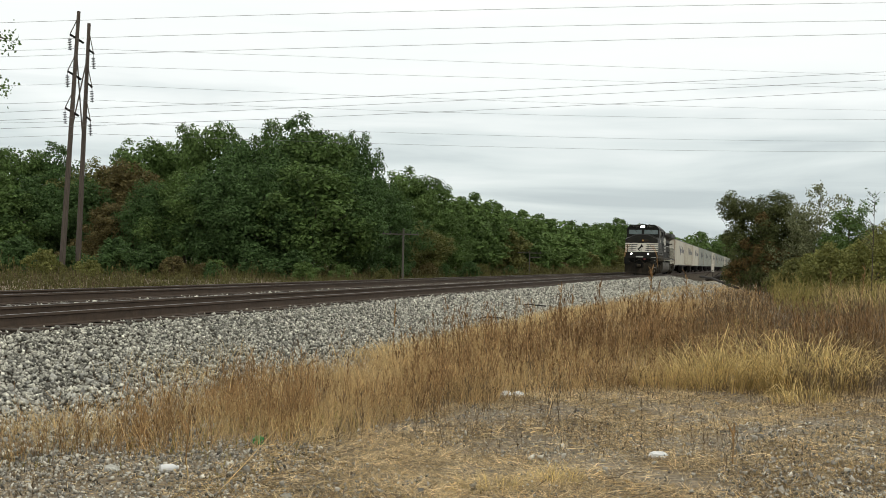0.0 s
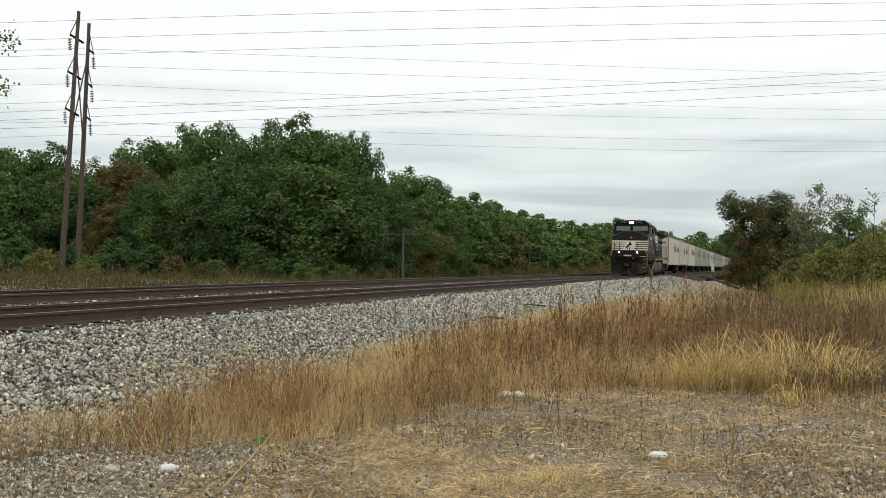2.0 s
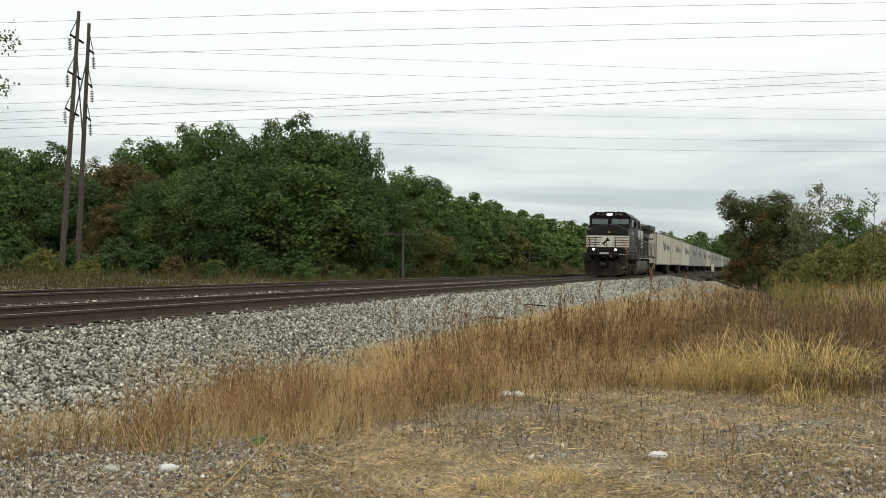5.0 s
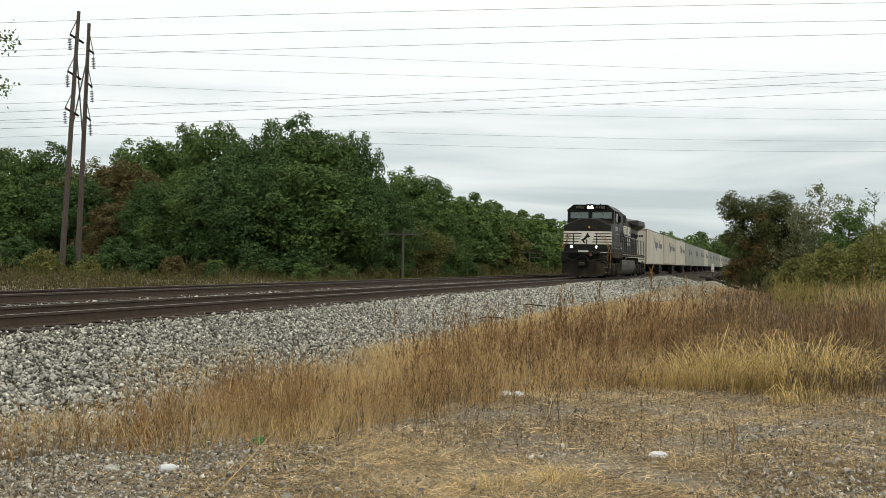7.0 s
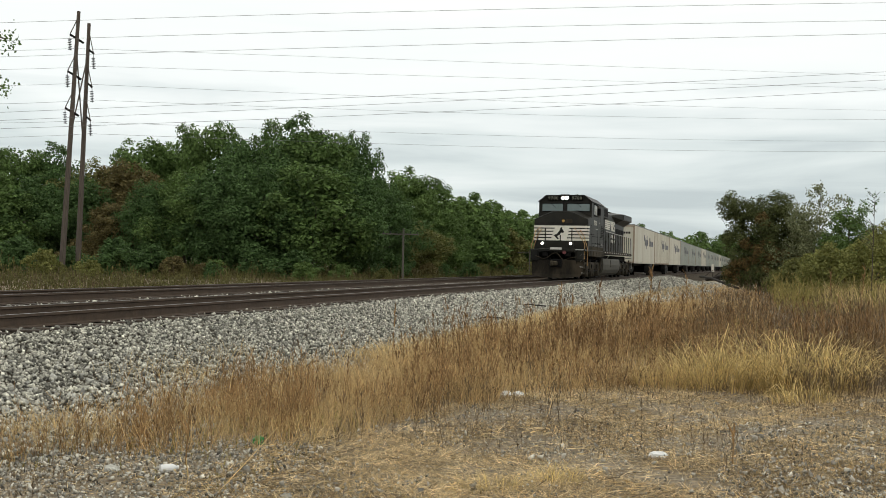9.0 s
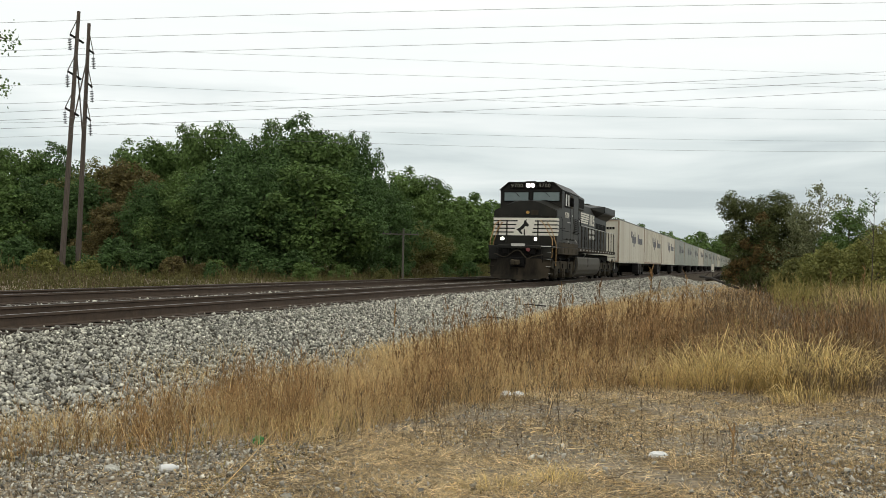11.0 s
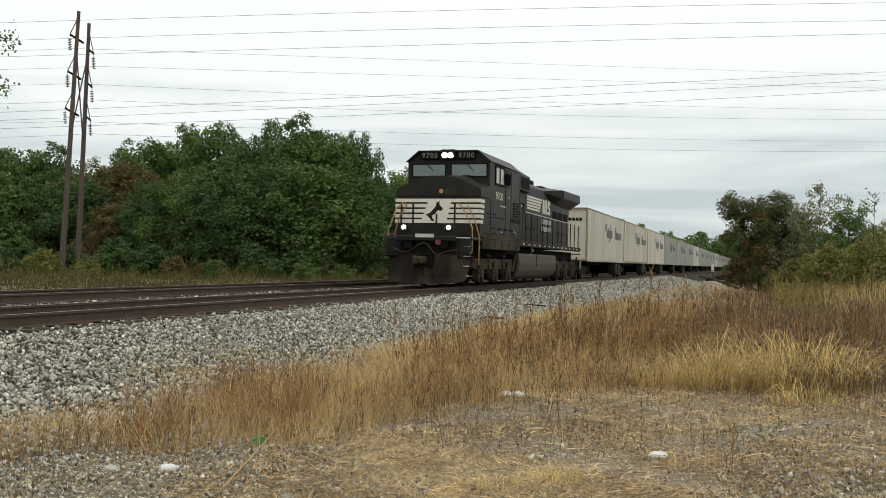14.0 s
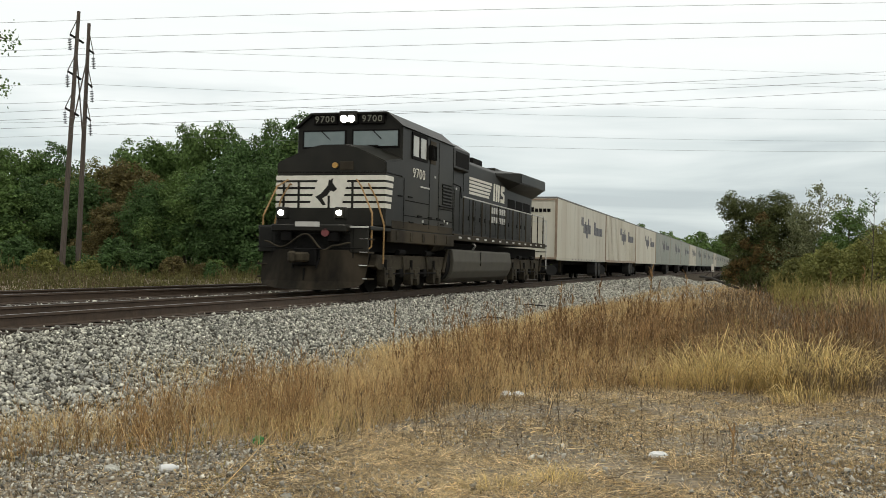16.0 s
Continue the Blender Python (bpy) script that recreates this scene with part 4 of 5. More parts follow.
woods()


def far_woods():
    """Low wooded ridge where the line runs out of sight."""
    rng = np.random.default_rng(77)
    ls = []
    for k in range(66):
        x = -60 + k * 2.4 + rng.uniform(-2, 2)
        r = rng.uniform(3.5, 6.0)
        ls.append((x, 470 + rng.uniform(-12, 25), 12.6 - r * 0.4 + rng.uniform(-1.2, 1.0), r))
        ls.append((x + 1.5, 462 + rng.uniform(-8, 8), 6.5 + rng.uniform(-1, 1), 5.5))
        ls.append((x - 1.5, 460 + rng.uniform(-8, 8), 0.5, 5.0))
    ob = crown(ls, rng, 30000, 0.9, LEAF["green"], None, "far_woods")
    tagged(ob, "distant green wooded ridge beyond the end of the train", "woods", kind="stuff")


far_woods()


def shrubs():
    """Low growth along the foot of the wood, and old weeds beyond the second track."""
    rnd = random.Random(8)
    base = {}
    for kind in ("olive", "dark", "russet", "light", "gold"):
        base[kind] = tree("shrub", "low %s shrub at the foot of the woods" % {"olive": "olive", "dark": "dark green", "russet": "rust-brown", "light": "light green", "gold": "yellowing"}[kind], kind, 90 + len(base), 3.0, 3.4, 4500, 0.12, "shrub", 0.1, 9)
        base[kind]["group"] = "shrubs along the woods"
    first = set()
    spots = [(-44 + k * 2.1, 66 + k * 0.55 + rnd.uniform(-2, 2)) for k in range(12)] + [(-20 + rnd.uniform(-1.5, 1.5), 74 + k * 4.2) for k in range(24)] + [(-58 + k * 3, 66 + rnd.uniform(-2, 2)) for k in range(5)] + [(-41 + k * 1.9, 57 + 0.6 * k + rnd.uniform(-1, 1)) for k in range(9)]
    for x, y in spots:
        kind = rnd.choice(["olive", "dark", "dark", "light", "olive", "dark", "light", "olive", "russet"])
        s = rnd.uniform(0.4, 1.0)
        m = pose(x, y, float(ground_z(x, y)) - 0.05, 0, 0, rnd.uniform(0, 360)) @ Matrix.Diagonal((s * 1.1, s * 1.1, s, 1))
        if kind in first:
            copy_thing(base[kind], m)
        else:
            first.add(kind)
            base[kind].matrix_world = m
    # two rounded light green bushes and a few yellowing ones stand out before the woods
    for kind, x, y, w, h in (("light", -32.2, 65.5, 1.1, 1.1), ("light", -21.0, 67.0, 1.2, 1.0), ("gold", -35.5, 57.0, 0.7, 0.62), ("gold", -33.0, 58.5, 0.5, 0.5), ("gold", -31.0, 56.0, 0.5, 0.42), ("olive", -37.5, 58.0, 0.8, 0.6), ("light", -35.3, 61.5, 0.6, 0.8), ("russet", -26.5, 62.0, 0.5, 0.5), ("olive", -29.0, 60.5, 0.6, 0.4), ("dark", -23.0, 70.0, 1.1, 0.8)):
        copy_thing(base[kind], pose(x, y, float(ground_z(x, y)) - 0.05, 0, 0, 40) @ Matrix.Diagonal((w, w, h, 1)))
    for kind, ob in base.items():
        if kind not in first:
            ob.matrix_world = pose(-38, 59, -0.7) @ Matrix.Diagonal((0.6, 0.6, 0.5, 1))


shrubs()


# ---- growth on the near side beyond the verge ----
def right_thicket():
    rng = np.random.default_rng(5)
    b = empty("bush", "tall dark green bush with a few rusty leaves beside the line", "bush", pose(10.5, 62.5, -0.6))
    ls = [(-1.3, 0, 5.0, 0.95), (-1.2, 0.2, 3.6, 1.15), (-0.2, 0, 4.9, 1.05), (0.9, 0, 5.0, 0.95), (1.5, 0, 3.9, 1.2), (0.3, -0.3, 3.5, 1.35), (-0.7, -0.2, 2.4, 1.1), (1.0, -0.3, 2.3, 1.3), (0.2, -0.5, 1.3, 1.2), (1.8, 0, 1.4, 1.2), (-0.8, -0.6, 0.7, 0.75), (0.4, -0.8, 0.6, 0.85), (1.5, -0.7, 0.7, 0.85), (2.3, -0.3, 0.7, 0.8), (0.2, 0.2, 4.3, 1.3), (-0.4, 0.3, 1.6, 1.2), (-1.6, -0.2, 1.1, 0.7), (2.1, 0.1, 2.9, 1.0), (1.3, 0.4, 3.1, 1.2)]
    crown(ls, rng, 42000, 0.072, LEAF["bush"], b, "crown", 14)
    crown([(-0.6, -0.9, 1.5, 0.7), (0.3, -1.2, 1.1, 0.8), (0.9, -1.1, 2.0, 0.7), (1.6, -0.9, 2.1, 0.7), (-1.3, -0.7, 1.2, 0.8), (0.2, -1.2, 2.4, 0.7), (1.9, -0.9, 1.1, 0.7), (-0.9, -0.9, 2.9, 0.5), (0.1, -1.2, 4.2, 0.5)], rng, 7000, 0.075, LEAF["rust"], b, "rusty_leaves")
    trunk_mesh(4.5, 0.12, random.Random(4), M_BARK, b, 7, 1.2)
    for x, y, h, w, kind, label in (
        (13.0, 61.0, 5.3, 4.2, "sage", "grey-green bush in the thicket beside the line"),
        (15.0, 58.0, 5.2, 3.8, "green", "dark green bush in the thicket beside the line"),
        (13.6, 50.0, 2.6, 3.2, "gold", "low yellow-green bush in the thicket"),
        (15.4, 48.0, 3.2, 3.8, "gold", "yellowing bush in the thicket beside the line"),
        (12.3, 55.0, 2.2, 2.6, "olive", "low green bush in the thicket"),
        (17.0, 60.0, 4.3, 4.2, "gold", "yellow-green bush in the thicket beside the line"),
        (19.2, 75.0, 4.6, 4.6, "green", "green bush at the back of the thicket"),
        (22.0, 85.0, 5.2, 5.0, "olive", "olive bush at the back of the thicket"),
    ):
        t = tree("bush", label, kind, int(x * 10), h, w, 12000, 0.066, "bush", 0.1, 13)
        t.matrix_world = pose(x, y, float(ground_z(x, y)) - 0.05)
    thin_tree("sapling", "thin half-bare sapling with pale leaves above the thicket", 13.9, 66.0, 6.6, 2.2, 900, 21, "sage")
    thin_tree("sapling", "thin half-bare sapling with pale leaves above the thicket", 15.0, 62.0, 5.6, 1.6, 360, 22, "sage")
    thin_tree("sapling", "slender sapling with a few dark leaves", 14.6, 42.5, 4.6, 0.9, 60, 23, "dark")


def thin_tree(name, label, x, y, h, w, leaves, seed, kind):
    rng = np.random.default_rng(seed)
    T = empty(name, label, "sapling", pose(x, y, float(ground_z(x, y))))
    bm = cyl((0, 0, -0.1), (0.1, 0, h * 0.98), 0.024, 6, None, 0.006)
    tips = []
    for k in range(22):
        z = h * rng.uniform(0.45, 0.95)
        a = rng.uniform(0, 6.28)
        L = w * (1.15 - z / h) * rng.uniform(0.6, 1.5)
        p0, p1 = (0.08 * z / h, 0, z), (L * math.cos(a), L * math.sin(a), z + L * 0.9)
        cyl(p0, p1, 0.012, 4, bm, 0.004)
        tips.append((p0, p1))
    part("trunk", bm, M_BARK, T)
    i = rng.integers(0, len(tips), leaves)
    u = rng.uniform(0.35, 1.1, leaves)[:, None]
    P = np.array([t[0] for t in tips])[i] * (1 - u) + np.array([t[1] for t in tips])[i] * u + rng.normal(size=(leaves, 3)) * 0.10
    v, f = quads(P, unit(rng.normal(size=(leaves, 3))), rng.uniform(0.06, 0.12, leaves), rng)
    raw("crown", v, f, LEAF[kind], T)


right_thicket()


LINE_SPANS = [
    (-38.5, 63.2, 13.5, 24.7, 129.9, 19.9, 0.31),
    (-36.9, 63.7, 12.3, 24.7, 129.9, 18.8, 0.37),
    (-38.6, 63.2, 10.7, 24.7, 129.9, 16.2, 0.36),
    (-37.0, 63.7, 9.8, 24.7, 130.0, 15.0, 0.39),
    (-36.7, 63.7, 14.8, 26.7, 130.5, 22.5, 0.04),
    (-38.4, 63.2, 16.1, 26.6, 130.4, 24.0, 0.02),
    (-34.8, 50.8, 9.4, 18.4, 67.3, 13.1, 0.08),
    (-34.8, 50.8, 8.9, 18.4, 67.3, 12.6, 0.07),
    (-34.8, 50.8, 8.4, 18.5, 67.3, 12.0, 0.16),
    (-34.9, 50.7, 14.9, 18.4, 67.2, 17.3, -0.14),
]
CROSSING_SPANS = [
    (-34.9, 50.7, 13.8, 18.4, 67.2, 16.2, -0.14),
    (-34.8, 50.7, 12.8, 18.4, 67.2, 15.4, -0.05),
    (-38.5, 63.2, 13.5, -40.6, 57.3, 12.4, 0.04),
    (-36.9, 63.7, 12.3, -40.6, 57.3, 11.1, 0.04),
    (-38.6, 63.2, 10.7, -40.6, 57.3, 9.8, 0.04),
    (-37.0, 63.7, 9.8, -40.6, 57.4, 8.8, 0.04),
    (-36.7, 63.7, 14.8, -40.7, 57.3, 13.5, 0.04),
    (-38.4, 63.2, 16.1, -40.7, 57.2, 14.8, 0.04),
]
WIRES = LINE_SPANS + CROSSING_SPANS


def wires():
    for x0, y0, z0, x1, y1, z1, sag in WIRES:
        pts = []
        for k in range(25):
            u = k / 24
            s = 4 * u * (1 - u)
            pts.append((x0 + (x1 - x0) * u, y0 + (y1 - y0) * u, z0 + (z1 - z0) * u - sag * s))
        cu = bpy.data.curves.new("power_line", "CURVE")
        cu.dimensions, cu.bevel_depth, cu.bevel_resolution = "3D", 0.011, 1
        sp = cu.splines.new("POLY")
        sp.points.add(len(pts) - 1)
        for q, p in zip(sp.points, pts):
            q.co = (*p, 1)
        tmp = bpy.data.objects.new("tmp", cu)
        me = bpy.data.meshes.new_from_object(tmp)
        bpy.data.objects.remove(tmp)
        me.materials.clear()
        me.materials.append(M_WIRE)
        tagged(new("power_line", me), "thin grey overhead power line crossing the sky", "power line", "overhead power lines")


wires()


# ---- power poles ----
def power_pole(base, lean, height, mirror, label):
    """A tall wooden pole with three braced arms, each with a string of dark insulators."""
    P = empty("power_pole", label, "power pole", pose(*base, 0, lean, 17.3), "power poles")
    part("pole", cyl((0, 0, -0.6), (0, 0, height), 0.225, 12, None, 0.125), M_WOOD, P, "weathered wooden pole")
    s = -1 if not mirror else 1
    k = 0.0414
    for lvl in range(3):
        z = height - (1.95 + 2.70 * lvl)
        if mirror:
            z = height - (2.05 + 2.55 * lvl)
        a, b = (s * (0.42 if mirror else 0.30), -0.5, z + 0.3), (s * 0.0 + (0.35 if not mirror else -0.12), 0.4, z - 0.25)
        tip = (s * (0.42 if not mirror else 0.55), -0.3, z + 0.16 if not mirror else z - 0.30)
        heel = ((0.40, 0.3, z - 0.30) if not mirror else (-0.14, 0.2, z + 0.18))
        arm = part("crossarm", cyl(tip, heel, 0.085, 6), M_DARK, P, "dark wooden crossarm")
        part("arm_brace", pipe([tip, (0, 0, z + 1.55)], 0.035), M_WOOD, P, "thin grey brace")
        st = None
        for d in range(7):
            zz = tip[2] - 0.32 - d * 0.125
            st = cyl((tip[0] + 0.012 * d, tip[1], zz - 0.05), (tip[0] + 0.012 * d, tip[1], zz), 0.16, 10, st, 0.06)
        cyl((tip[0], tip[1], tip[2]), (tip[0] + 0.08, tip[1], tip[2] - 1.2), 0.018, 6, st)
        part("insulator_string", st, M_INSUL, P, "string of dark porcelain discs")
    return P


def poles():
    a = power_pole((-38.3, 62.44, -0.6), 2.35, 19.3, False, "tall weathered wooden power pole with hanging insulators")
    b = power_pole((-39.1, 65.32, -0.6), 1.25, 19.1, True, "tall weathered wooden power pole braced to its twin")
    part("cross_brace", pipe([(0.0, 0, 16.6), (-0.12, 3.0, 9.8)], 0.05), M_WOOD, a)
    part("cross_brace", pipe([(-0.26, 3.0, 16.4), (0.0, 0, 10.2)], 0.05), M_WOOD, a)


poles()


def line_pole(x, y, zarm, ztop, arms, rz, label):
    P = empty("telegraph_pole", label, "telegraph pole", pose(x, y, -1.0, 0, 0, rz), "old telegraph poles")
    part("pole", cyl((0, 0, -0.3), (0, 0, ztop + 1.0), 0.10, 10, None, 0.075), M_POLE_GREY, P)
    for k, (dz, off, half) in enumerate(arms):
        arm = part("crossarm", box(off - half, off + half, -0.05, 0.05, zarm + 1.0 + dz - 0.045, zarm + 1.0 + dz + 0.045), M_POLE_GREY, P)
        for q in range(6):
            xx = off - half + 0.12 + q * (2 * half - 0.24) / 5
            part("insulator", cyl((xx, 0, zarm + 1.0 + dz + 0.06), (xx, 0, zarm + 1.0 + dz + 0.22), 0.045, 8, None, 0.03), M_INSUL, arm)


line_pole(-16.4, 75.4, 2.95, 3.4, [(0.0, -0.25, 1.45)], 17, "old grey telegraph pole with one crossarm among the trees")
line_pole(-17.6, 127.4, 2.2, 2.5, [(0.0, 0.0, 1.5), (-0.6, 0.7, 0.8)], 12, "old grey telegraph pole with two crossarms among the trees")


# ---- stones, grass and weeds ----
def stones(n, xr, yr, size, rng, lift=0.0, on_ballast=True, flat=0.8):
    """Broken stones: jittered blocks turned at random; returns vertices and triangles."""
    x, y = rng.uniform(*xr, n), yr[0] + (yr[1] - yr[0]) * rng.uniform(0, 1, n) ** 1.3
    if on_ballast:
        z = np.interp(x, [-2.35, -1.5, 1.75, 4.35, 5.2], [-0.235, -0.205, -0.205, -0.725, -0.77])
    else:
        z = ground_z(x, y)
    cube = np.array([[a, b, c] for a in (-1, 1) for b in (-1, 1) for c in (-1, 1)], float)
    v = cube[None] * rng.uniform(0.45, 1.1, (n, 8, 1)) + rng.normal(size=(n, 8, 3)) * 0.16
    v *= (size * rng.uniform(0.55, 1.35, n) ** 1.2 / 2)[:, None, None] * rng.uniform(0.65, 1.15, (n, 1, 3)) * [1, 1, flat]
    q = unit(rng.normal(size=(n, 4)))
    w, a, b, c = q.T
    Rm = np.stack([1 - 2 * (b * b + c * c), 2 * (a * b - c * w), 2 * (a * c + b * w), 2 * (a * b + c * w), 1 - 2 * (a * a + c * c), 2 * (b * c - a * w), 2 * (a * c - b * w), 2 * (b * c + a * w), 1 - 2 * (a * a + b * b)], -1).reshape(n, 3, 3)
    v = np.einsum("nij,nkj->nki", Rm, v) + np.stack([x, y, z + lift + rng.uniform(-0.030, 0.040, n)], -1)[:, None]
    t = np.array([[0, 1, 3], [0, 3, 2], [4, 6, 7], [4, 7, 5], [0, 4, 5], [0, 5, 1], [2, 3, 7], [2, 7, 6], [0, 2, 6], [0, 6, 4], [1, 5, 7], [1, 7, 3]])
    return v.reshape(-1, 3), (t[None] + 8 * np.arange(n)[:, None, None]).reshape(-1, 3)


def ballast_stones():
    rng = np.random.default_rng(12)
    vs, fs, base = [], [], 0
    for n, xr, yr, size in ((50000, (1.58, 4.85), (5.5, 24), 0.039), (17000, (1.5, 4.6), (24, 50), 0.06), (7000, (1.2, 4.4), (50, 110), 0.10), (2600, (4.2, 7.5), (45, 110), 0.10), (700, (0.85, 1.58), (8, 40), 0.045), (900, (-0.6, 0.6), (8, 40), 0.05), (3000, (-3.85, -2.9), (8, 60), 0.06), (1500, (4.8, 5.6), (5, 18), 0.045)):
        v, f = stones(n, xr, yr, size, rng)
        vs.append(v), fs.append(f + base)
        base += len(v)
    ob = raw("ballast_stones", np.concatenate(vs), np.concatenate(fs), M_STONE)
    tagged(ob, "loose grey and white crushed stones of the track bed", "stones", kind="stuff")
    # the nearest stones one by one
    forms = []
    for k in range(6):
        v, f = stones(1, (0, 0.001), (0, 0.001), 0.06, rng, on_ballast=False)
        v -= v.mean(0)
        forms.append(raw("stone", v, f, M_STONE_PIECE, BALLAST))
    rnd = random.Random(2)
    for i in range(300):
        x, y = rnd.uniform(2.6, 4.7), rnd.uniform(6.4, 10.5)
        z = float(np.interp(x, [1.75, 4.35, 5.2], [-0.19, -0.715, -0.76]))
        m = pose(x, y, z, rnd.uniform(0, 360), rnd.uniform(0, 360), rnd.uniform(0, 360))
        if i < 6:
            forms[i].matrix_local = m
        else:
            share(forms[i % 6], m, BALLAST)
    vs, fs, base = [], [], 0
    for n, xr, yr, size in ((12000, (4.8, 13.0), (4.5, 13.5), 0.016), (7500, (4.4, 7.0), (4.6, 7.8), 0.026), (7000, (10.1, 12.6), (7.0, 10.6), 0.020), (1500, (6.6, 8.0), (5.8, 7.4), 0.018), (420, (6.0, 12.6), (5.4, 12.5), 0.045), (500, (10.2, 12.2), (7.2, 10.4), 0.04), (3500, (7.4, 10.0), (8.6, 11.0), 0.015)):
        v, f = stones(n, xr, yr, size, rng, on_ballast=False, flat=0.38)
        vs.append(v), fs.append(f + base)
        base += len(v)
    ob = raw("scattered_gravel", np.concatenate(vs), np.concatenate(fs), M_GRAVEL)
    tagged(ob, "pale gravel scattered over the dry ground", "gravel", kind="stuff")


ballast_stones()


def blades(x, y, z, h, width, lean, rng, droop=0.35):
    """Grass blades: bent tapering strips of three triangles each."""
    n = len(x)
    a = rng.uniform(0, 2 * math.pi, n)
    d = np.stack([np.cos(a), np.sin(a), np.zeros(n)], -1)
    side = np.stack([-np.sin(a), np.cos(a), np.zeros(n)], -1)
    f = rng.uniform(0, 2 * math.pi, n)
    side = unit(side * np.cos(f)[:, None] * 0.7 + d * np.sin(f)[:, None] * 0.7 + side * 0.3)
    b = np.stack([x, y, z - 0.02], -1)
    up = np.array([0, 0, 1.0])
    ln = (lean * rng.uniform(0.2, 1.4, n) * h)[:, None]
    mid = b + up * (h * 0.6)[:, None] + d * ln * 0.45
    tip = b + up * (h * (1 - droop * rng.uniform(0, 1, n) * lean))[:, None] + d * ln
    w = side * (width * rng.uniform(0.6, 1.3, n))[:, None] / 2
    v = np.stack([b - w, b + w, mid - w * 0.75, mid + w * 0.75, tip], 1).reshape(-1, 3)
    t = np.array([[0, 1, 3], [0, 3, 2], [2, 3, 4]])
    return v, (t[None] + 5 * np.arange(n)[:, None, None]).reshape(-1, 3)


def weeds(x, y, z, h, rng, twigs=8, stem=0.006, reach=0.28):
    """Dead branching weeds: a stiff stem with slim upright side twigs, all triangles."""
    n = len(x)
    lean = rng.normal(size=(n, 2)) * 0.17
    h = h * (0.75 + 0.45 * np.sin(x * 1.7 + np.sin(y * 1.3)) * np.sin(y * 1.1 + 2))
    b = np.stack([x, y, z - 0.02], -1)
    top = b + np.stack([lean[:, 0] * h, lean[:, 1] * h, h], -1)
    a = rng.uniform(0, math.pi, n)
    w = np.stack([np.cos(a), np.sin(a), np.zeros(n)], -1) * stem / 2
    V = [np.stack([b - w, b + w, top], 1)]
    for k in range(twigs):
        u = rng.uniform(0.25, 0.95, n)[:, None]
        p = b + (top - b) * u
        ang = rng.uniform(0, 2 * math.pi, n)
        L = reach * h * rng.uniform(0.4, 1.2, n) * (1.15 - u[:, 0] * 0.6)
        d = np.stack([np.cos(ang) * 0.42, np.sin(ang) * 0.42, rng.uniform(0.55, 1.0, n)], -1) * L[:, None]
        ww = np.stack([-np.sin(ang), np.cos(ang), np.zeros(n)], -1) * (stem * rng.uniform(0.7, 1.7, n))[:, None] / 2
        V.append(np.stack([p, p + d * 0.6 - ww, p + d], 1))
        V.append(np.stack([p, p + d, p + d * 0.6 + ww], 1))
    v = np.stack(V, 1).reshape(-1, 3)
    return v, np.arange(len(v)).reshape(-1, 3)


def patch(n, xr, yr, rng, keep=None):
    x, y = rng.uniform(*xr, n), rng.uniform(*yr, n)
    if keep is not None:
        k = keep(x, y)
        x, y = x[k], y[k]
    return x, y


def clumpy(x, y, s, rng, level):
    """Thins a patch so that growth stands in uneven tufts."""
    f = np.sin(x * 2.1 * s + 1.3 * np.sin(y * 1.7 * s)) * np.sin(y * 1.9 * s + 1.1 * np.sin(x * 2.3 * s)) + 0.5 * np.sin(5.3 * s * x + 2) * np.sin(4.7 * s * y)
    return f + rng.normal(size=len(x)) * 0.45 > level


def verge_edge(x):
    """How far towards the viewer the tall growth comes, as y over x."""
    return np.interp(x, [4.2, 5.0, 5.8, 6.5, 7.0, 7.6, 8.5, 10.0, 12.0, 14.0], [5.9, 6.4, 7.0, 7.8, 9.6, 12.0, 13.0, 14.4, 14.8, 14.4])


def in_view(x, y, pad=0.6):
    return (x - 10.366) < 0.116 * y + pad


def growth(name, label, vs, material):
    base, V, F = 0, [], []
    for v, f in vs:
        V.append(v), F.append(f + base)
        base += len(v)
    tagged(raw(name, np.concatenate(V), np.concatenate(F), material), label, "dry grass" if "grass" in name or "straw" in name else "weeds", kind="stuff")


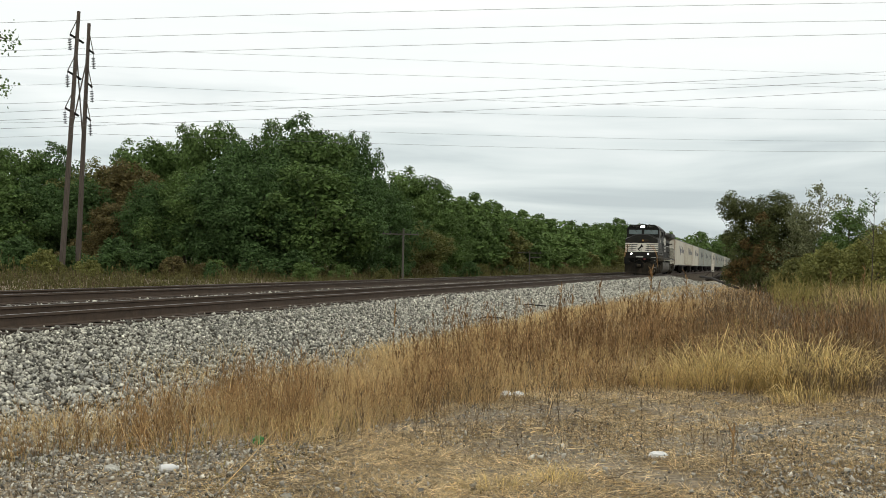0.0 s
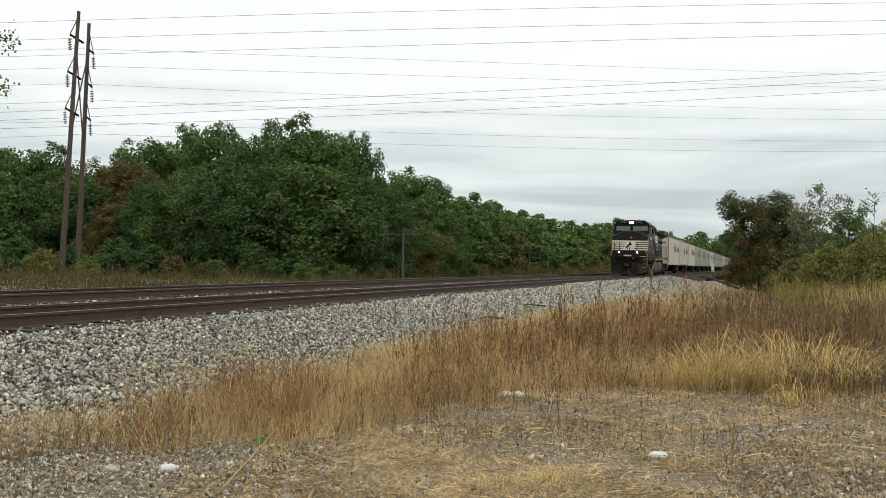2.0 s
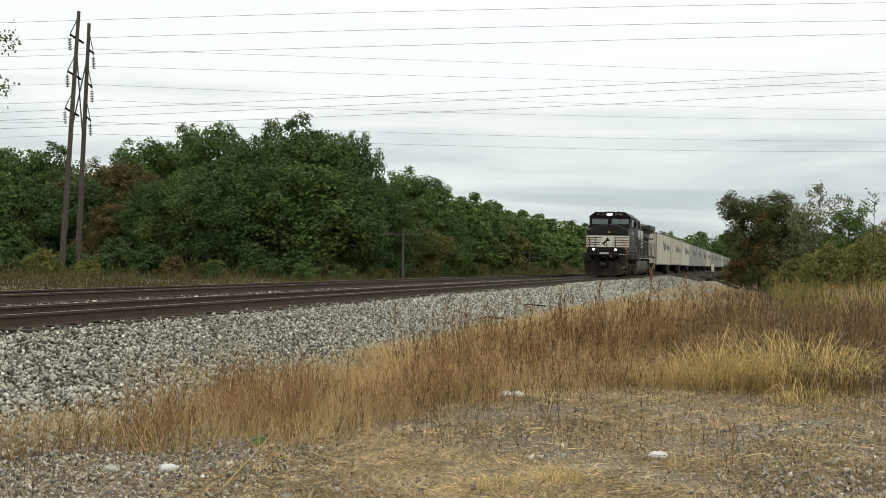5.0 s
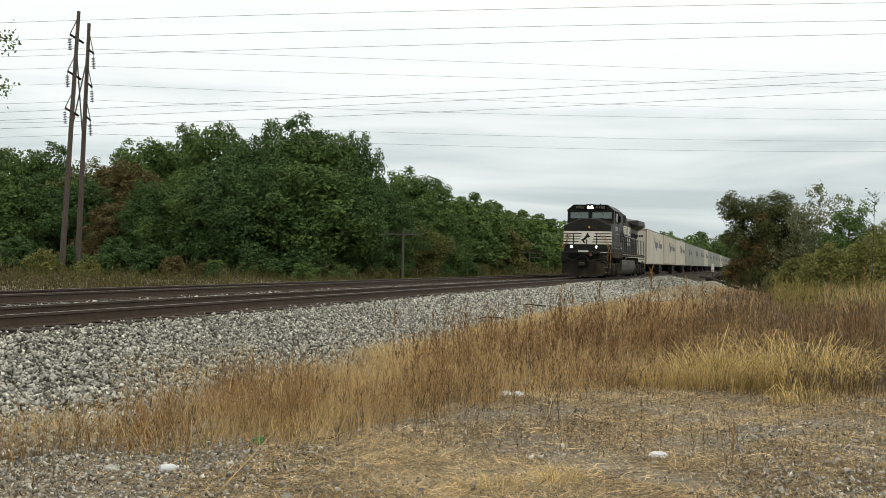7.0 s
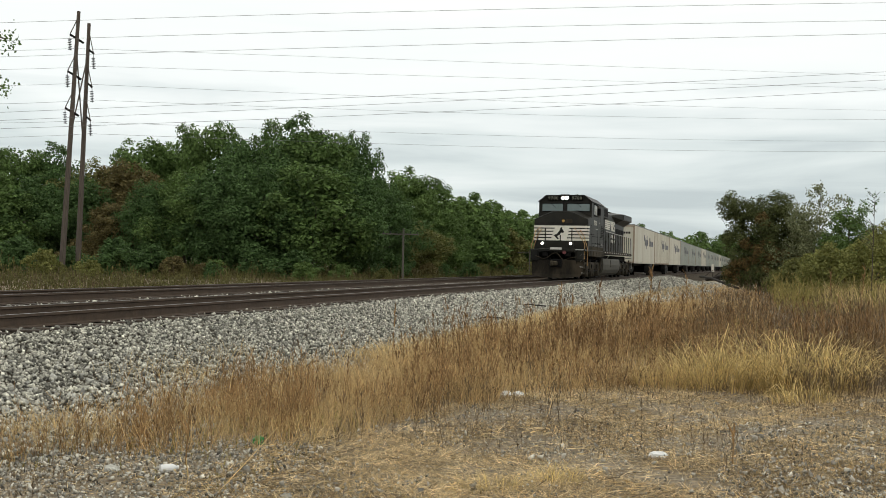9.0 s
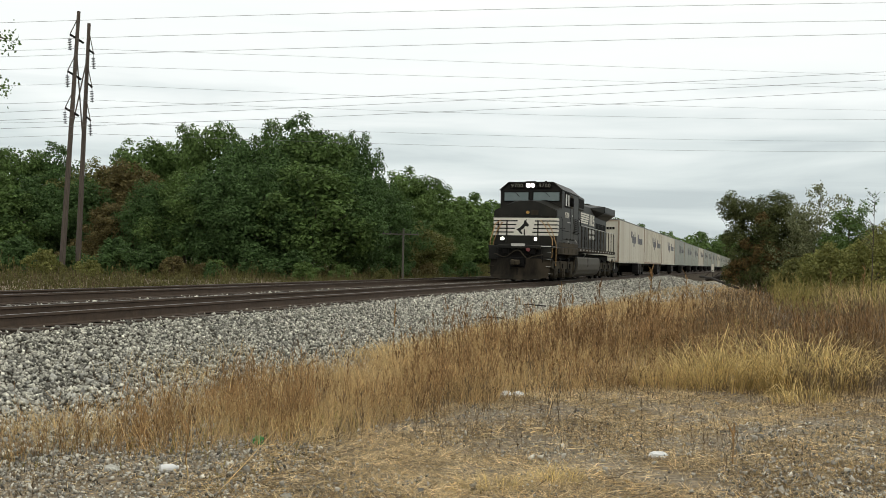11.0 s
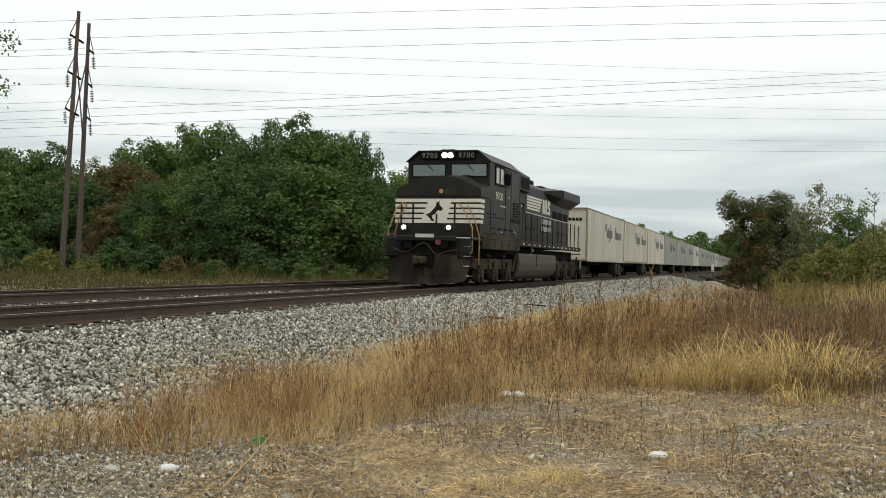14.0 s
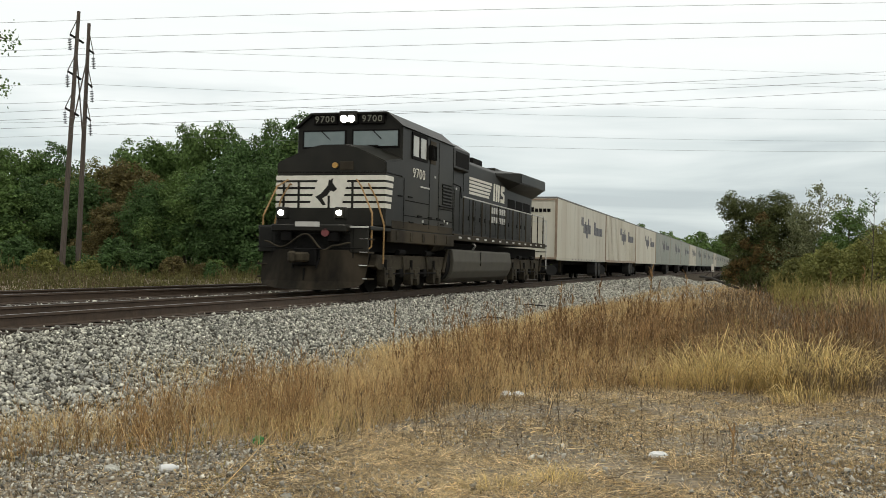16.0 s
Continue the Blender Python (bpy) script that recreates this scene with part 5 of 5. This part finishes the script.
def verge():
    rng = np.random.default_rng(40)
    gz = ground_z
    # reddish-brown dead weeds: the belt along the stones and the thick of it farther on
    out = []
    for n, xr, yr, h0, h1, tw, st in ((1500, (5.0, 7.4), (6.4, 10.5), 0.30, 0.78, 12, 0.0050), (500, (4.2, 5.8), (6.3, 8.0), 0.18, 0.45, 12, 0.0045), (1200, (4.8, 7.2), (6.0, 13), 0.34, 0.85, 12, 0.0060), (3000, (5.0, 13.0), (11.5, 19), 0.5, 1.0, 12, 0.0085), (1300, (6.0, 13.5), (19, 32), 0.35, 0.75, 9, 0.011), (900, (7.0, 14), (32, 60), 0.3, 0.7, 7, 0.02)):
        x, y = patch(n * 2, xr, yr, rng, lambda a, b: (b > verge_edge(a)) & in_view(a, b) & ((a > 6.2) | (b < 11.0) | (rng.uniform(size=len(a)) < 0.15)))
        k = clumpy(x, y, 0.8, rng, 0.05)
        x, y = x[k][:n], y[k][:n]
        out.append(weeds(x, y, gz(x, y), rng.uniform(h0, h1, len(x)), rng, tw, st))
    growth("brown_weeds", "thick reddish-brown dead weeds along the track bed", out, M_WEED)
    out = []
    for n, xr, yr, h0, h1, st in ((260, (4.9, 7.6), (6.6, 11), 0.40, 0.85, 0.008), (520, (5.6, 12.5), (12, 20), 0.65, 1.15, 0.012), (130, (6.5, 12), (20, 32), 0.6, 1.1, 0.02)):
        x, y = patch(n * 2, xr, yr, rng, lambda a, b: (b > verge_edge(a) + 0.2) & in_view(a, b))
        k = clumpy(x, y, 0.9, rng, 0.15)
        x, y = x[k], y[k]
        out.append(weeds(x, y, gz(x, y), rng.uniform(h0, h1, len(x)), rng, 22, st, 0.2))
    growth("weed_stems", "tall dark brown branching weed stalks", out, M_STEM)
    # straw grass between and below them
    out = []
    for n, xr, yr, h0, h1, w in ((8200, (4.3, 7.6), (6.0, 13), 0.10, 0.50, 0.0045), (14000, (4.9, 9.9), (10.5, 22), 0.10, 0.52, 0.0075), (9000, (4.6, 10.8), (22, 45), 0.12, 0.45, 0.015), (2500, (4.4, 11), (45, 90), 0.1, 0.35, 0.03)):
        x, y = patch(n * 2, xr, yr, rng, lambda a, b: (b > verge_edge(a) - 0.5) & in_view(a, b))
        k = clumpy(x, y, 1.6, rng, 0.0)
        x, y = x[k][:n], y[k][:n]
        out.append(blades(x, y, gz(x, y), rng.uniform(h0, h1, len(x)), w, 0.9, rng))
    growth("straw_grass", "dry golden straw grass among the weeds", out, M_STRAW)
    # pale low hay close to the stones, bolder stems in the belt, tall pale grass in the field
    out = []
    for n, xr, yr, h0, h1, w in ((420, (5.2, 9.5), (7.5, 19), 0.35, 0.8, 0.008), (900, (12.5, 18), (27, 46), 0.7, 1.35, 0.016)):
        x, y = patch(n, xr, yr, rng, lambda a, b: (b > verge_edge(a) + 0.2) & in_view(a, b))
        out.append(blades(x, y, gz(x, y), rng.uniform(h0, h1, len(x)), w, 0.45, rng))
    for n, xr, yr in ((7000, (4.3, 5.6), (14, 34)), (700, (4.2, 5.4), (34, 75)), (700, (3.2, 4.6), (9.5, 13)), (5200, (5.4, 7.8), (11.5, 19)), (2600, (4.9, 6.4), (8.4, 12.0)), (900, (5.4, 7.0), (7.4, 9.6)), (500, (4.2, 5.2), (6.8, 7.6)), (260, (3.7, 4.1), (10.3, 11.2))):
        x, y = patch(n, xr, yr, rng)
        out.append(blades(x, y, gz(x, y), rng.uniform(0.12, 0.46, n), 0.012 if yr[0] > 13 else 0.0042, 0.8, rng))
    growth("pale_grass", "pale tufts of dry grass", out, M_PALE)
    # two mounds of long arching grass, highest in the middle
    out = []
    for cx, cy, rx, ry, n, h in ((9.85, 13.9, 0.75, 0.5, 420, 0.80), (10.95, 14.1, 0.85, 0.6, 760, 0.92), (10.4, 14.4, 0.8, 0.5, 260, 0.78), (10.9, 12.6, 0.35, 0.25, 130, 0.34), (9.2, 13.5, 0.4, 0.3, 160, 0.40), (8.95, 7.5, 0.22, 0.2, 160, 0.17), (8.6, 7.0, 0.3, 0.2, 120, 0.14)):
        a, q = rng.uniform(0, 6.283, n), np.sqrt(rng.uniform(0, 1, n))
        x, y = cx + rx * q * np.cos(a), cy + ry * q * np.sin(a)
        out.append(arching(x, y, gz(x, y), rng.uniform(0.45, 1.1, n) * h * (1.05 - 0.6 * q), a + rng.normal(size=n) * 0.9, 0.0088 if h > 0.3 else 0.004, rng))
    growth("mounded_grass", "yellow-green mounds of long arching dry grass", out, M_HAY)
    # grey-brown thin weeds over the trampled edge and the field's edge
    out = []
    for n, xr, yr, h0, h1, tw, st in ((1100, (10.8, 13.2), (13.0, 17.0), 0.3, 0.7, 10, 0.007), (2200, (6.0, 13), (8.0, 15.0), 0.05, 0.30, 6, 0.004), (2800, (9.0, 16), (14.5, 32), 0.4, 1.0, 10, 0.009), (900, (9.0, 18), (30, 60), 0.4, 1.15, 8, 0.018), (160, (5.3, 6.1), (5.3, 6.1), 0.12, 0.24, 10, 0.004), (900, (5.0, 10), (8.5, 30), 0.2, 0.6, 9, 0.007)):
        x, y = patch(n, xr, yr, rng, in_view)
        out.append(weeds(x, y, gz(x, y), rng.uniform(h0, h1, len(x)), rng, tw, st))
    growth("grey_weeds", "grey-brown withered weeds in the rough field", out, M_GREYWEED)
    out = []
    for n, xr, yr, h0, h1, tw, st in ((900, (11.5, 18), (29, 42), 0.5, 1.1, 10, 0.013), (2200, (11, 20), (38, 60), 0.7, 1.5, 8, 0.022), (500, (8.5, 12), (15, 30), 0.25, 0.5, 7, 0.010), (350, (4.6, 7), (6, 12), 0.12, 0.3, 7, 0.006)):
        x, y = patch(n, xr, yr, rng, in_view)
        out.append(weeds(x, y, gz(x, y), rng.uniform(h0, h1, len(x)), rng, tw, st))
    growth("goldenrod", "yellow-green weeds and goldenrod of the rough field", out, M_GOLD)
    # far side of the line
    out = []
    x, y = patch(5000, (-11.5, -9.0), (18, 110), rng)
    out.append(weeds(x, y, gz(x, y), rng.uniform(0.2, 0.5, len(x)), rng, 7, 0.035))
    x, y = patch(5000, (-24, -9.5), (100, 340), rng)
    out.append(weeds(x, y, gz(x, y), rng.uniform(0.6, 1.7, len(x)), rng, 7, 0.11))
    x, y = patch(9000, (-16, -9.0), (18, 120), rng)
    out.append(weeds(x, y, gz(x, y), rng.uniform(0.2, 0.6, len(x)), rng, 7, 0.035))
    x, y = patch(8000, (-45, -12), (40, 74), rng)
    out.append(weeds(x, y, gz(x, y), rng.uniform(0.25, 0.8, len(x)), rng, 6, 0.035))
    x, y = patch(7000, (-50, -19), (68, 100), rng)
    out.append(weeds(x, y, gz(x, y), rng.uniform(0.5, 1.4, len(x)), rng, 6, 0.06))
    x, y = patch(9000, (-34, -9.2), (16, 52), rng)
    out.append(weeds(x, y, gz(x, y), rng.uniform(0.15, 0.5, len(x)), rng, 7, 0.055))
    growth("green_weeds", "rank olive weeds of the far trackside", out, M_FARWEED)
    x, y = patch(1600, (-45, -19.2), (44, 76), rng, lambda a, b: clumpy(a, b, 0.25, rng, 0.3))
    growth("yellow_weeds", "yellow-green weed clumps before the woods", [weeds(x, y, gz(x, y), rng.uniform(0.6, 1.5, len(x)), rng, 8, 0.05)], M_GREENWEED)
    x, y = patch(2600, (-40, -9.4), (16, 72), rng, lambda a, b: clumpy(a, b, 0.3, rng, 0.1))
    growth("far_brown_weeds", "brown dead weeds beyond the second track", [weeds(x, y, gz(x, y), rng.uniform(0.4, 1.0, len(x)), rng, 7, 0.03)], M_GREYWEED)
    x, y = patch(16000, (-15, -8.9), (12, 62), rng)
    growth("low_far_grass", "low olive grass on the far bank of the line", [blades(x, y, gz(x, y), rng.uniform(0.15, 0.38, len(x)), 0.03, 0.5, rng)], M_FARWEED)
    x, y = patch(1500, (-30, -9.2), (18, 110), rng)
    growth("far_trackside_grass", "tawny grass beyond the second track", [blades(x, y, gz(x, y), rng.uniform(0.2, 0.7, len(x)), 0.03, 0.3, rng)], LEAF["olive"])
    # trampled straw lying on the ground, and dark dead twigs between
    n = 210000
    x, y = patch(n, (5.2, 13.0), (4.6, 14.4), rng, lambda a, b: in_view(a, b, 0.9) & ((a > 6.6) | (rng.uniform(size=len(a)) < 0.14)) & (clumpy(a, b, 0.9, rng, -0.35) | (b < 7.6)))
    n = len(x)
    a = rng.uniform(0, 6.283, n)
    L = rng.uniform(0.03, 0.17, n)
    d = np.stack([np.cos(a) * L, np.sin(a) * L, rng.uniform(-0.005, 0.045, n)], -1)
    s = np.stack([-np.sin(a), np.cos(a), rng.uniform(-0.6, 0.6, n)], -1) * rng.uniform(0.0016, 0.0042, n)[:, None]
    b = np.stack([x, y, gz(x, y) + rng.uniform(0.004, 0.02, n)], -1)
    tri = np.stack([b - s, b + s, b + d], 1)
    mix = rng.uniform(size=n) + 0.22 * np.sin(1.1 * x + 2) * np.sin(1.4 * y)
    for name, label, pick, material in (
        ("dead_twigs", "dark dead twigs and leaves littering the ground", mix < 0.17, M_GREYWEED),
        ("trampled_grass", "trampled golden straw on the ground", (mix >= 0.17) & (mix < 0.45), M_STRAW),
        ("straw_litter", "bleached straw litter on the ground", mix >= 0.45, M_LITTER),
    ):
        growth(name, label, [(tri[pick].reshape(-1, 3), np.arange(3 * pick.sum()).reshape(-1, 3))], material)
    for name, label, n, l0, l1, w, material in (
        ("fallen_twigs", "dark broken twigs strewn on the dirt", 1500, 0.08, 0.26, 0.007, M_GREYWEED),
        ("loose_straw", "long bleached straws lying loose on the ground", 5200, 0.07, 0.24, 0.0055, M_LITTER),
        ("leaf_scraps", "small pale leaf scraps on the dirt", 2600, 0.02, 0.05, 0.016, M_PALE),
    ):
        x, y = patch(n * 2, (6.2, 12.8), (5.0, 14.0), rng, lambda a, b: in_view(a, b, 0.7) & clumpy(a, b, 1.2, rng, 0.1))
        m = len(x)
        a = rng.uniform(0, 6.283, m)
        d = np.stack([np.cos(a), np.sin(a), rng.uniform(-0.02, 0.22, m)], -1) * rng.uniform(l0, l1, m)[:, None]
        e = np.stack([-np.sin(a), np.cos(a), rng.uniform(-0.3, 0.9, m)], -1) * (w * rng.uniform(0.5, 1.3, m) / 2)[:, None]
        b = np.stack([x, y, gz(x, y) + 0.022], -1)
        mid = b + d * 0.5 + np.stack([e[:, 1], -e[:, 0], np.zeros(m)], -1) * rng.uniform(-6, 6, m)[:, None] + [0, 0, 0.008]
        v = np.stack([b - e * 0.5, b + e * 0.5, mid - e, mid + e, b + d], 1).reshape(-1, 3)
        t = np.array([[0, 1, 3], [0, 3, 2], [2, 3, 4]])
        growth(name, label, [(v, (t[None] + 5 * np.arange(m)[:, None, None]).reshape(-1, 3))], material)
    out = []
    x, y = patch(26000, (6.8, 12.5), (5.4, 9.4), rng, lambda a, b: in_view(a, b) & clumpy(a, b, 1.3, rng, 0.25))
    out.append(blades(x, y, gz(x, y), rng.uniform(0.02, 0.10, len(x)), 0.0036, 1.9, rng))
    x, y = patch(14000, (7.0, 13.0), (9.0, 14.0), rng, lambda a, b: in_view(a, b) & clumpy(a, b, 1.1, rng, 0.35))
    out.append(blades(x, y, gz(x, y), rng.uniform(0.03, 0.16, len(x)), 0.004, 1.4, rng))
    growth("short_grass", "short dead grass on the trampled ground", out, M_LITTER)


def arching(x, y, z, h, a, width, rng):
    """Long blades that rise and bend over outward: strips of five joints."""
    n = len(x)
    d = np.stack([np.cos(a), np.sin(a), np.zeros(n)], -1)
    s = np.stack([-np.sin(a), np.cos(a), np.zeros(n)], -1) * width / 2
    b = np.stack([x, y, z], -1)
    reach = (h * rng.uniform(0.4, 2.1, n))[:, None]
    cols = []
    for u, hz, w in ((0, 0, 1), (0.25, 0.62, 1), (0.55, 0.95, 0.85), (0.85, 0.92, 0.6), (1.15, 0.68, 0.15)):
        p = b + d * reach * u + np.array([0, 0, 1.0]) * (h * hz)[:, None]
        cols += [p - s * w, p + s * w]
    v = np.stack(cols, 1).reshape(-1, 3)
    t = np.array([q for k in range(4) for q in ([2 * k, 2 * k + 1, 2 * k + 3], [2 * k, 2 * k + 3, 2 * k + 2])])
    return v, (t[None] + 10 * np.arange(n)[:, None, None]).reshape(-1, 3)


verge()


# ---- small things ----
def stalks():
    """Single tall dry stalks that rise above the weeds."""
    rnd = random.Random(6)
    for x, y, h, seeds in ((8.5, 18.3, 1.55, 26), (8.62, 18.4, 1.3, 18), (8.35, 18.2, 1.05, 14), (9.1, 20.5, 1.5, 20), (9.3, 20.6, 1.35, 14), (7.2, 17.8, 1.25, 12), (5.4, 13.6, 0.95, 8), (6.8, 18.8, 1.15, 10), (12.1, 26.0, 1.5, 20), (12.6, 25.0, 1.6, 20), (10.2, 8.3, 0.36, 3), (6.35, 6.6, 0.42, 3)):
        z = float(ground_z(x, y))
        T = empty("dry_stalk", "single tall dry brown weed stalk above the grass", "weed", pose(x, y, z, rnd.uniform(-4, 4), rnd.uniform(-4, 4), 0), "dry stalks")
        part("stem", cyl((0, 0, -0.03), (0.02, 0, h), 0.007, 5, None, 0.003), M_WEED, T)
        hd = None
        for k in range(seeds):
            u = rnd.uniform(0.55, 1.0)
            a = rnd.uniform(0, 6.28)
            L = rnd.uniform(0.05, 0.13)
            hd = cyl((0.02 * u, 0, h * u), (L * 0.5 * math.cos(a), L * 0.5 * math.sin(a), h * u + L), 0.009, 4, hd, 0.004)
        tagged(part("seed_head", hd, M_WEED, T), kind="stuff")




def broken_stalks():
    """Long bleached stalks that lean or lie at the edge of the trampled ground."""
    for a, b in (((6.93, 6.02, -0.76), (7.12, 6.55, -0.37)), ((6.75, 5.95, -0.78), (6.74, 5.97, -0.51)), ((6.95, 5.9, -0.76), (6.78, 6.1, -0.70)), ((8.3, 10.4, -0.76), (8.36, 10.5, -0.45))):
        ob = part("broken_stalk", pipe([a, tuple((u + v) / 2 + 0.012 for u, v in zip(a, b)), b], 0.003, 5), M_PALE)
        tagged(ob, "bleached broken weed stalk leaning over the ground", "weed", "broken stalks")


stalks()
broken_stalks()
M_PLASTIC = mat("white_plastic", (0.75, 0.75, 0.74), (0.62, 0.62, 0.62), 9, 0.35)
M_GREENBAG = mat("green_plastic", (0.05, 0.38, 0.10), None, 9, 0.4)
M_PAPER = mat("pale_litter", (0.62, 0.56, 0.45), (0.48, 0.43, 0.34), 9, 0.7)
M_LOG = mat("dead_log", (0.032, 0.026, 0.021), (0.015, 0.012, 0.01), 4, 0.95, bump=0.5)


def crumpled(name, label, category, x, y, size, material, seed):
    rnd = random.Random(seed)
    b = bmesh.new()
    bmesh.ops.create_icosphere(b, subdivisions=3, radius=1)
    for v in b.verts:
        w = 1 + 0.28 * noise.noise(v.co * 2.1 + Vector((seed, 0, 0))) + 0.14 * noise.noise(v.co * 6.0)
        v.co = Vector((v.co.x * size[0], v.co.y * size[1], max(v.co.z, -0.5) * size[2])) * w
    ob = part(name, b, material)
    ob.matrix_world = pose(x, y, float(ground_z(x, y)) + size[2] * 0.45, 0, 0, rnd.uniform(-20, 40))
    tagged(ob, label, category)


def bottle(x, y, rz):
    B = empty("plastic_bottle", "clear white plastic bottle lying in the dirt", "bottle", pose(x, y, float(ground_z(x, y)) + 0.04, 0, 0, rz))
    bm = cyl((-0.06, 0, 0), (0.03, 0, 0), 0.030, 14)
    cyl((0.03, 0, 0), (0.06, 0, 0), 0.030, 14, bm, 0.012)
    part("body", bm, M_PLASTIC, B)
    part("cap", cyl((0.06, 0, 0), (0.075, 0, 0), 0.014, 10), M_PLASTIC, B)


crumpled("litter", "crumpled white foam litter at the edge of the weeds", "litter", 7.51, 11.83, (0.075, 0.05, 0.05), M_PLASTIC, 3)
crumpled("litter", "crumpled pale paper litter beside the weeds", "litter", 7.66, 11.86, (0.08, 0.05, 0.04), M_PLASTIC, 4)
crumpled("plastic_jug", "flattened white plastic jug lying on the dirt", "jug", 9.60, 8.68, (0.085, 0.05, 0.035), M_PLASTIC, 5)
crumpled("plastic_bag", "bright green scrap of plastic caught in the weeds", "plastic bag", 6.35, 7.75, (0.05, 0.03, 0.05), M_GREENBAG, 6)
bottle(6.36, 6.36, 50)
crumpled("litter", "grey-white scrap of paper on the ground", "litter", 9.1, 9.1, (0.04, 0.03, 0.015), M_PAPER, 7)
crumpled("rock", "pale rock half sunk in the dirt", "rock", 7.35, 6.25, (0.05, 0.04, 0.03), M_STONE_PIECE, 8)
crumpled("rock", "pale rock lying among gravel", "rock", 6.0, 6.2, (0.06, 0.05, 0.035), M_STONE_PIECE, 9)


def debris():
    rnd = random.Random(9)
    for pts, r in (([(6.4, 76.0, 0.15), (7.4, 73.0, 0.05), (9.2, 66.0, -0.45)], 0.09), ([(6.9, 74.0, -0.05), (8.0, 73.5, 0.22), (8.9, 73.0, 0.30)], 0.12), ([(7.0, 75.0, -0.1), (8.6, 74.0, 0.1)], 0.07)):
        L = empty("fallen_branch", "dark dead branch lying at the edge of the ballast", "branch", pose(*pts[0]), "fallen branches")
        o = Vector(pts[0])
        part("limb", pipe([tuple(Vector(p) - o) for p in pts], r, 7), M_LOG, L)
        part("twig", pipe([(0.3, 0, 0), (0.9, 0.4, 0.5)], r * 0.3, 5), M_LOG, L)
    M = empty("marker_post", "small white trackside marker post", "marker post", pose(4.9, 134.5, -0.75), "")
    part("post", box(-0.035, 0.035, -0.05, 0.03, 0.0, 1.9, 0.01), M_LOG, M)
    part("plate", box(-0.17, 0.17, -0.07, -0.05, 1.0, 1.95, 0.01), M_WHITE, M, "white plate")
    for x, y, rz in ((3.5, 31.0, 30), (3.9, 24.5, 65)):
        ob = part("stick", pipe([(-0.5, 0, 0), (0.1, 0.05, 0.06), (0.6, -0.1, 0.02)], 0.02, 6), M_LOG)
        ob.matrix_world = pose(x, y, float(np.interp(x, [1.75, 4.35], [-0.205, -0.725])) + 0.05, 0, 0, rz)
        tagged(ob, "dark dead stick lying on the ballast", "stick")


debris()


def overhanging_tree():
    """A tree beside the viewpoint whose leafy tips hang into view."""
    rng = np.random.default_rng(31)
    T = empty("tree", "green tree with leafy branch tips hanging down", "tree", pose(-4.52, 12.3, -0.95))
    bm = cyl((0, 0, -0.2), (0.1, 0, 5.4), 0.14, 8, None, 0.07)
    tips = []
    for end, n in (((3.15, 0.80, 5.05), 40), ((3.45, 0.90, 5.18), 40), ((3.2, 0.8, 4.28), 34), ((3.42, 0.9, 4.42), 22), ((2.6, 0.7, 5.6), 50), ((2.5, 0.6, 4.7), 60)):
        mid = (end[0] * 0.5, end[1] * 0.5, end[2] + 0.35)
        pipe([(0.08, 0, 4.6), mid, end], 0.012, 5, bm)
        tips.append((end, n))
    part("trunk", bm, M_BARK, T)
    P = np.concatenate([np.array(e) + rng.normal(size=(n * 2, 3)) * [0.085, 0.10, 0.085] for e, n in tips])
    v, f = quads(P, unit(rng.normal(size=P.shape)), rng.uniform(0.026, 0.05, len(P)), rng)
    raw("crown", v, f, LEAF["green"], T)


overhanging_tree()


# ---- what moves ----
START, SPEED = 95.6, 4.502


def motions():
    for ob, back in [(LOCO, 0.0)] + TRAILERS:
        walk(ob, [(t, pose(0, START - SPEED * t + back, 0)) for t in (0.0, 4.0, 8.0, 12.0, 16.0)])
    steps = [i * 0.1 for i in range(161)]
    for ob, y, r in WHEELS:
        walk(ob, [(t, pose(0, y, r, math.degrees(SPEED * t / r))) for t in steps])


motions()
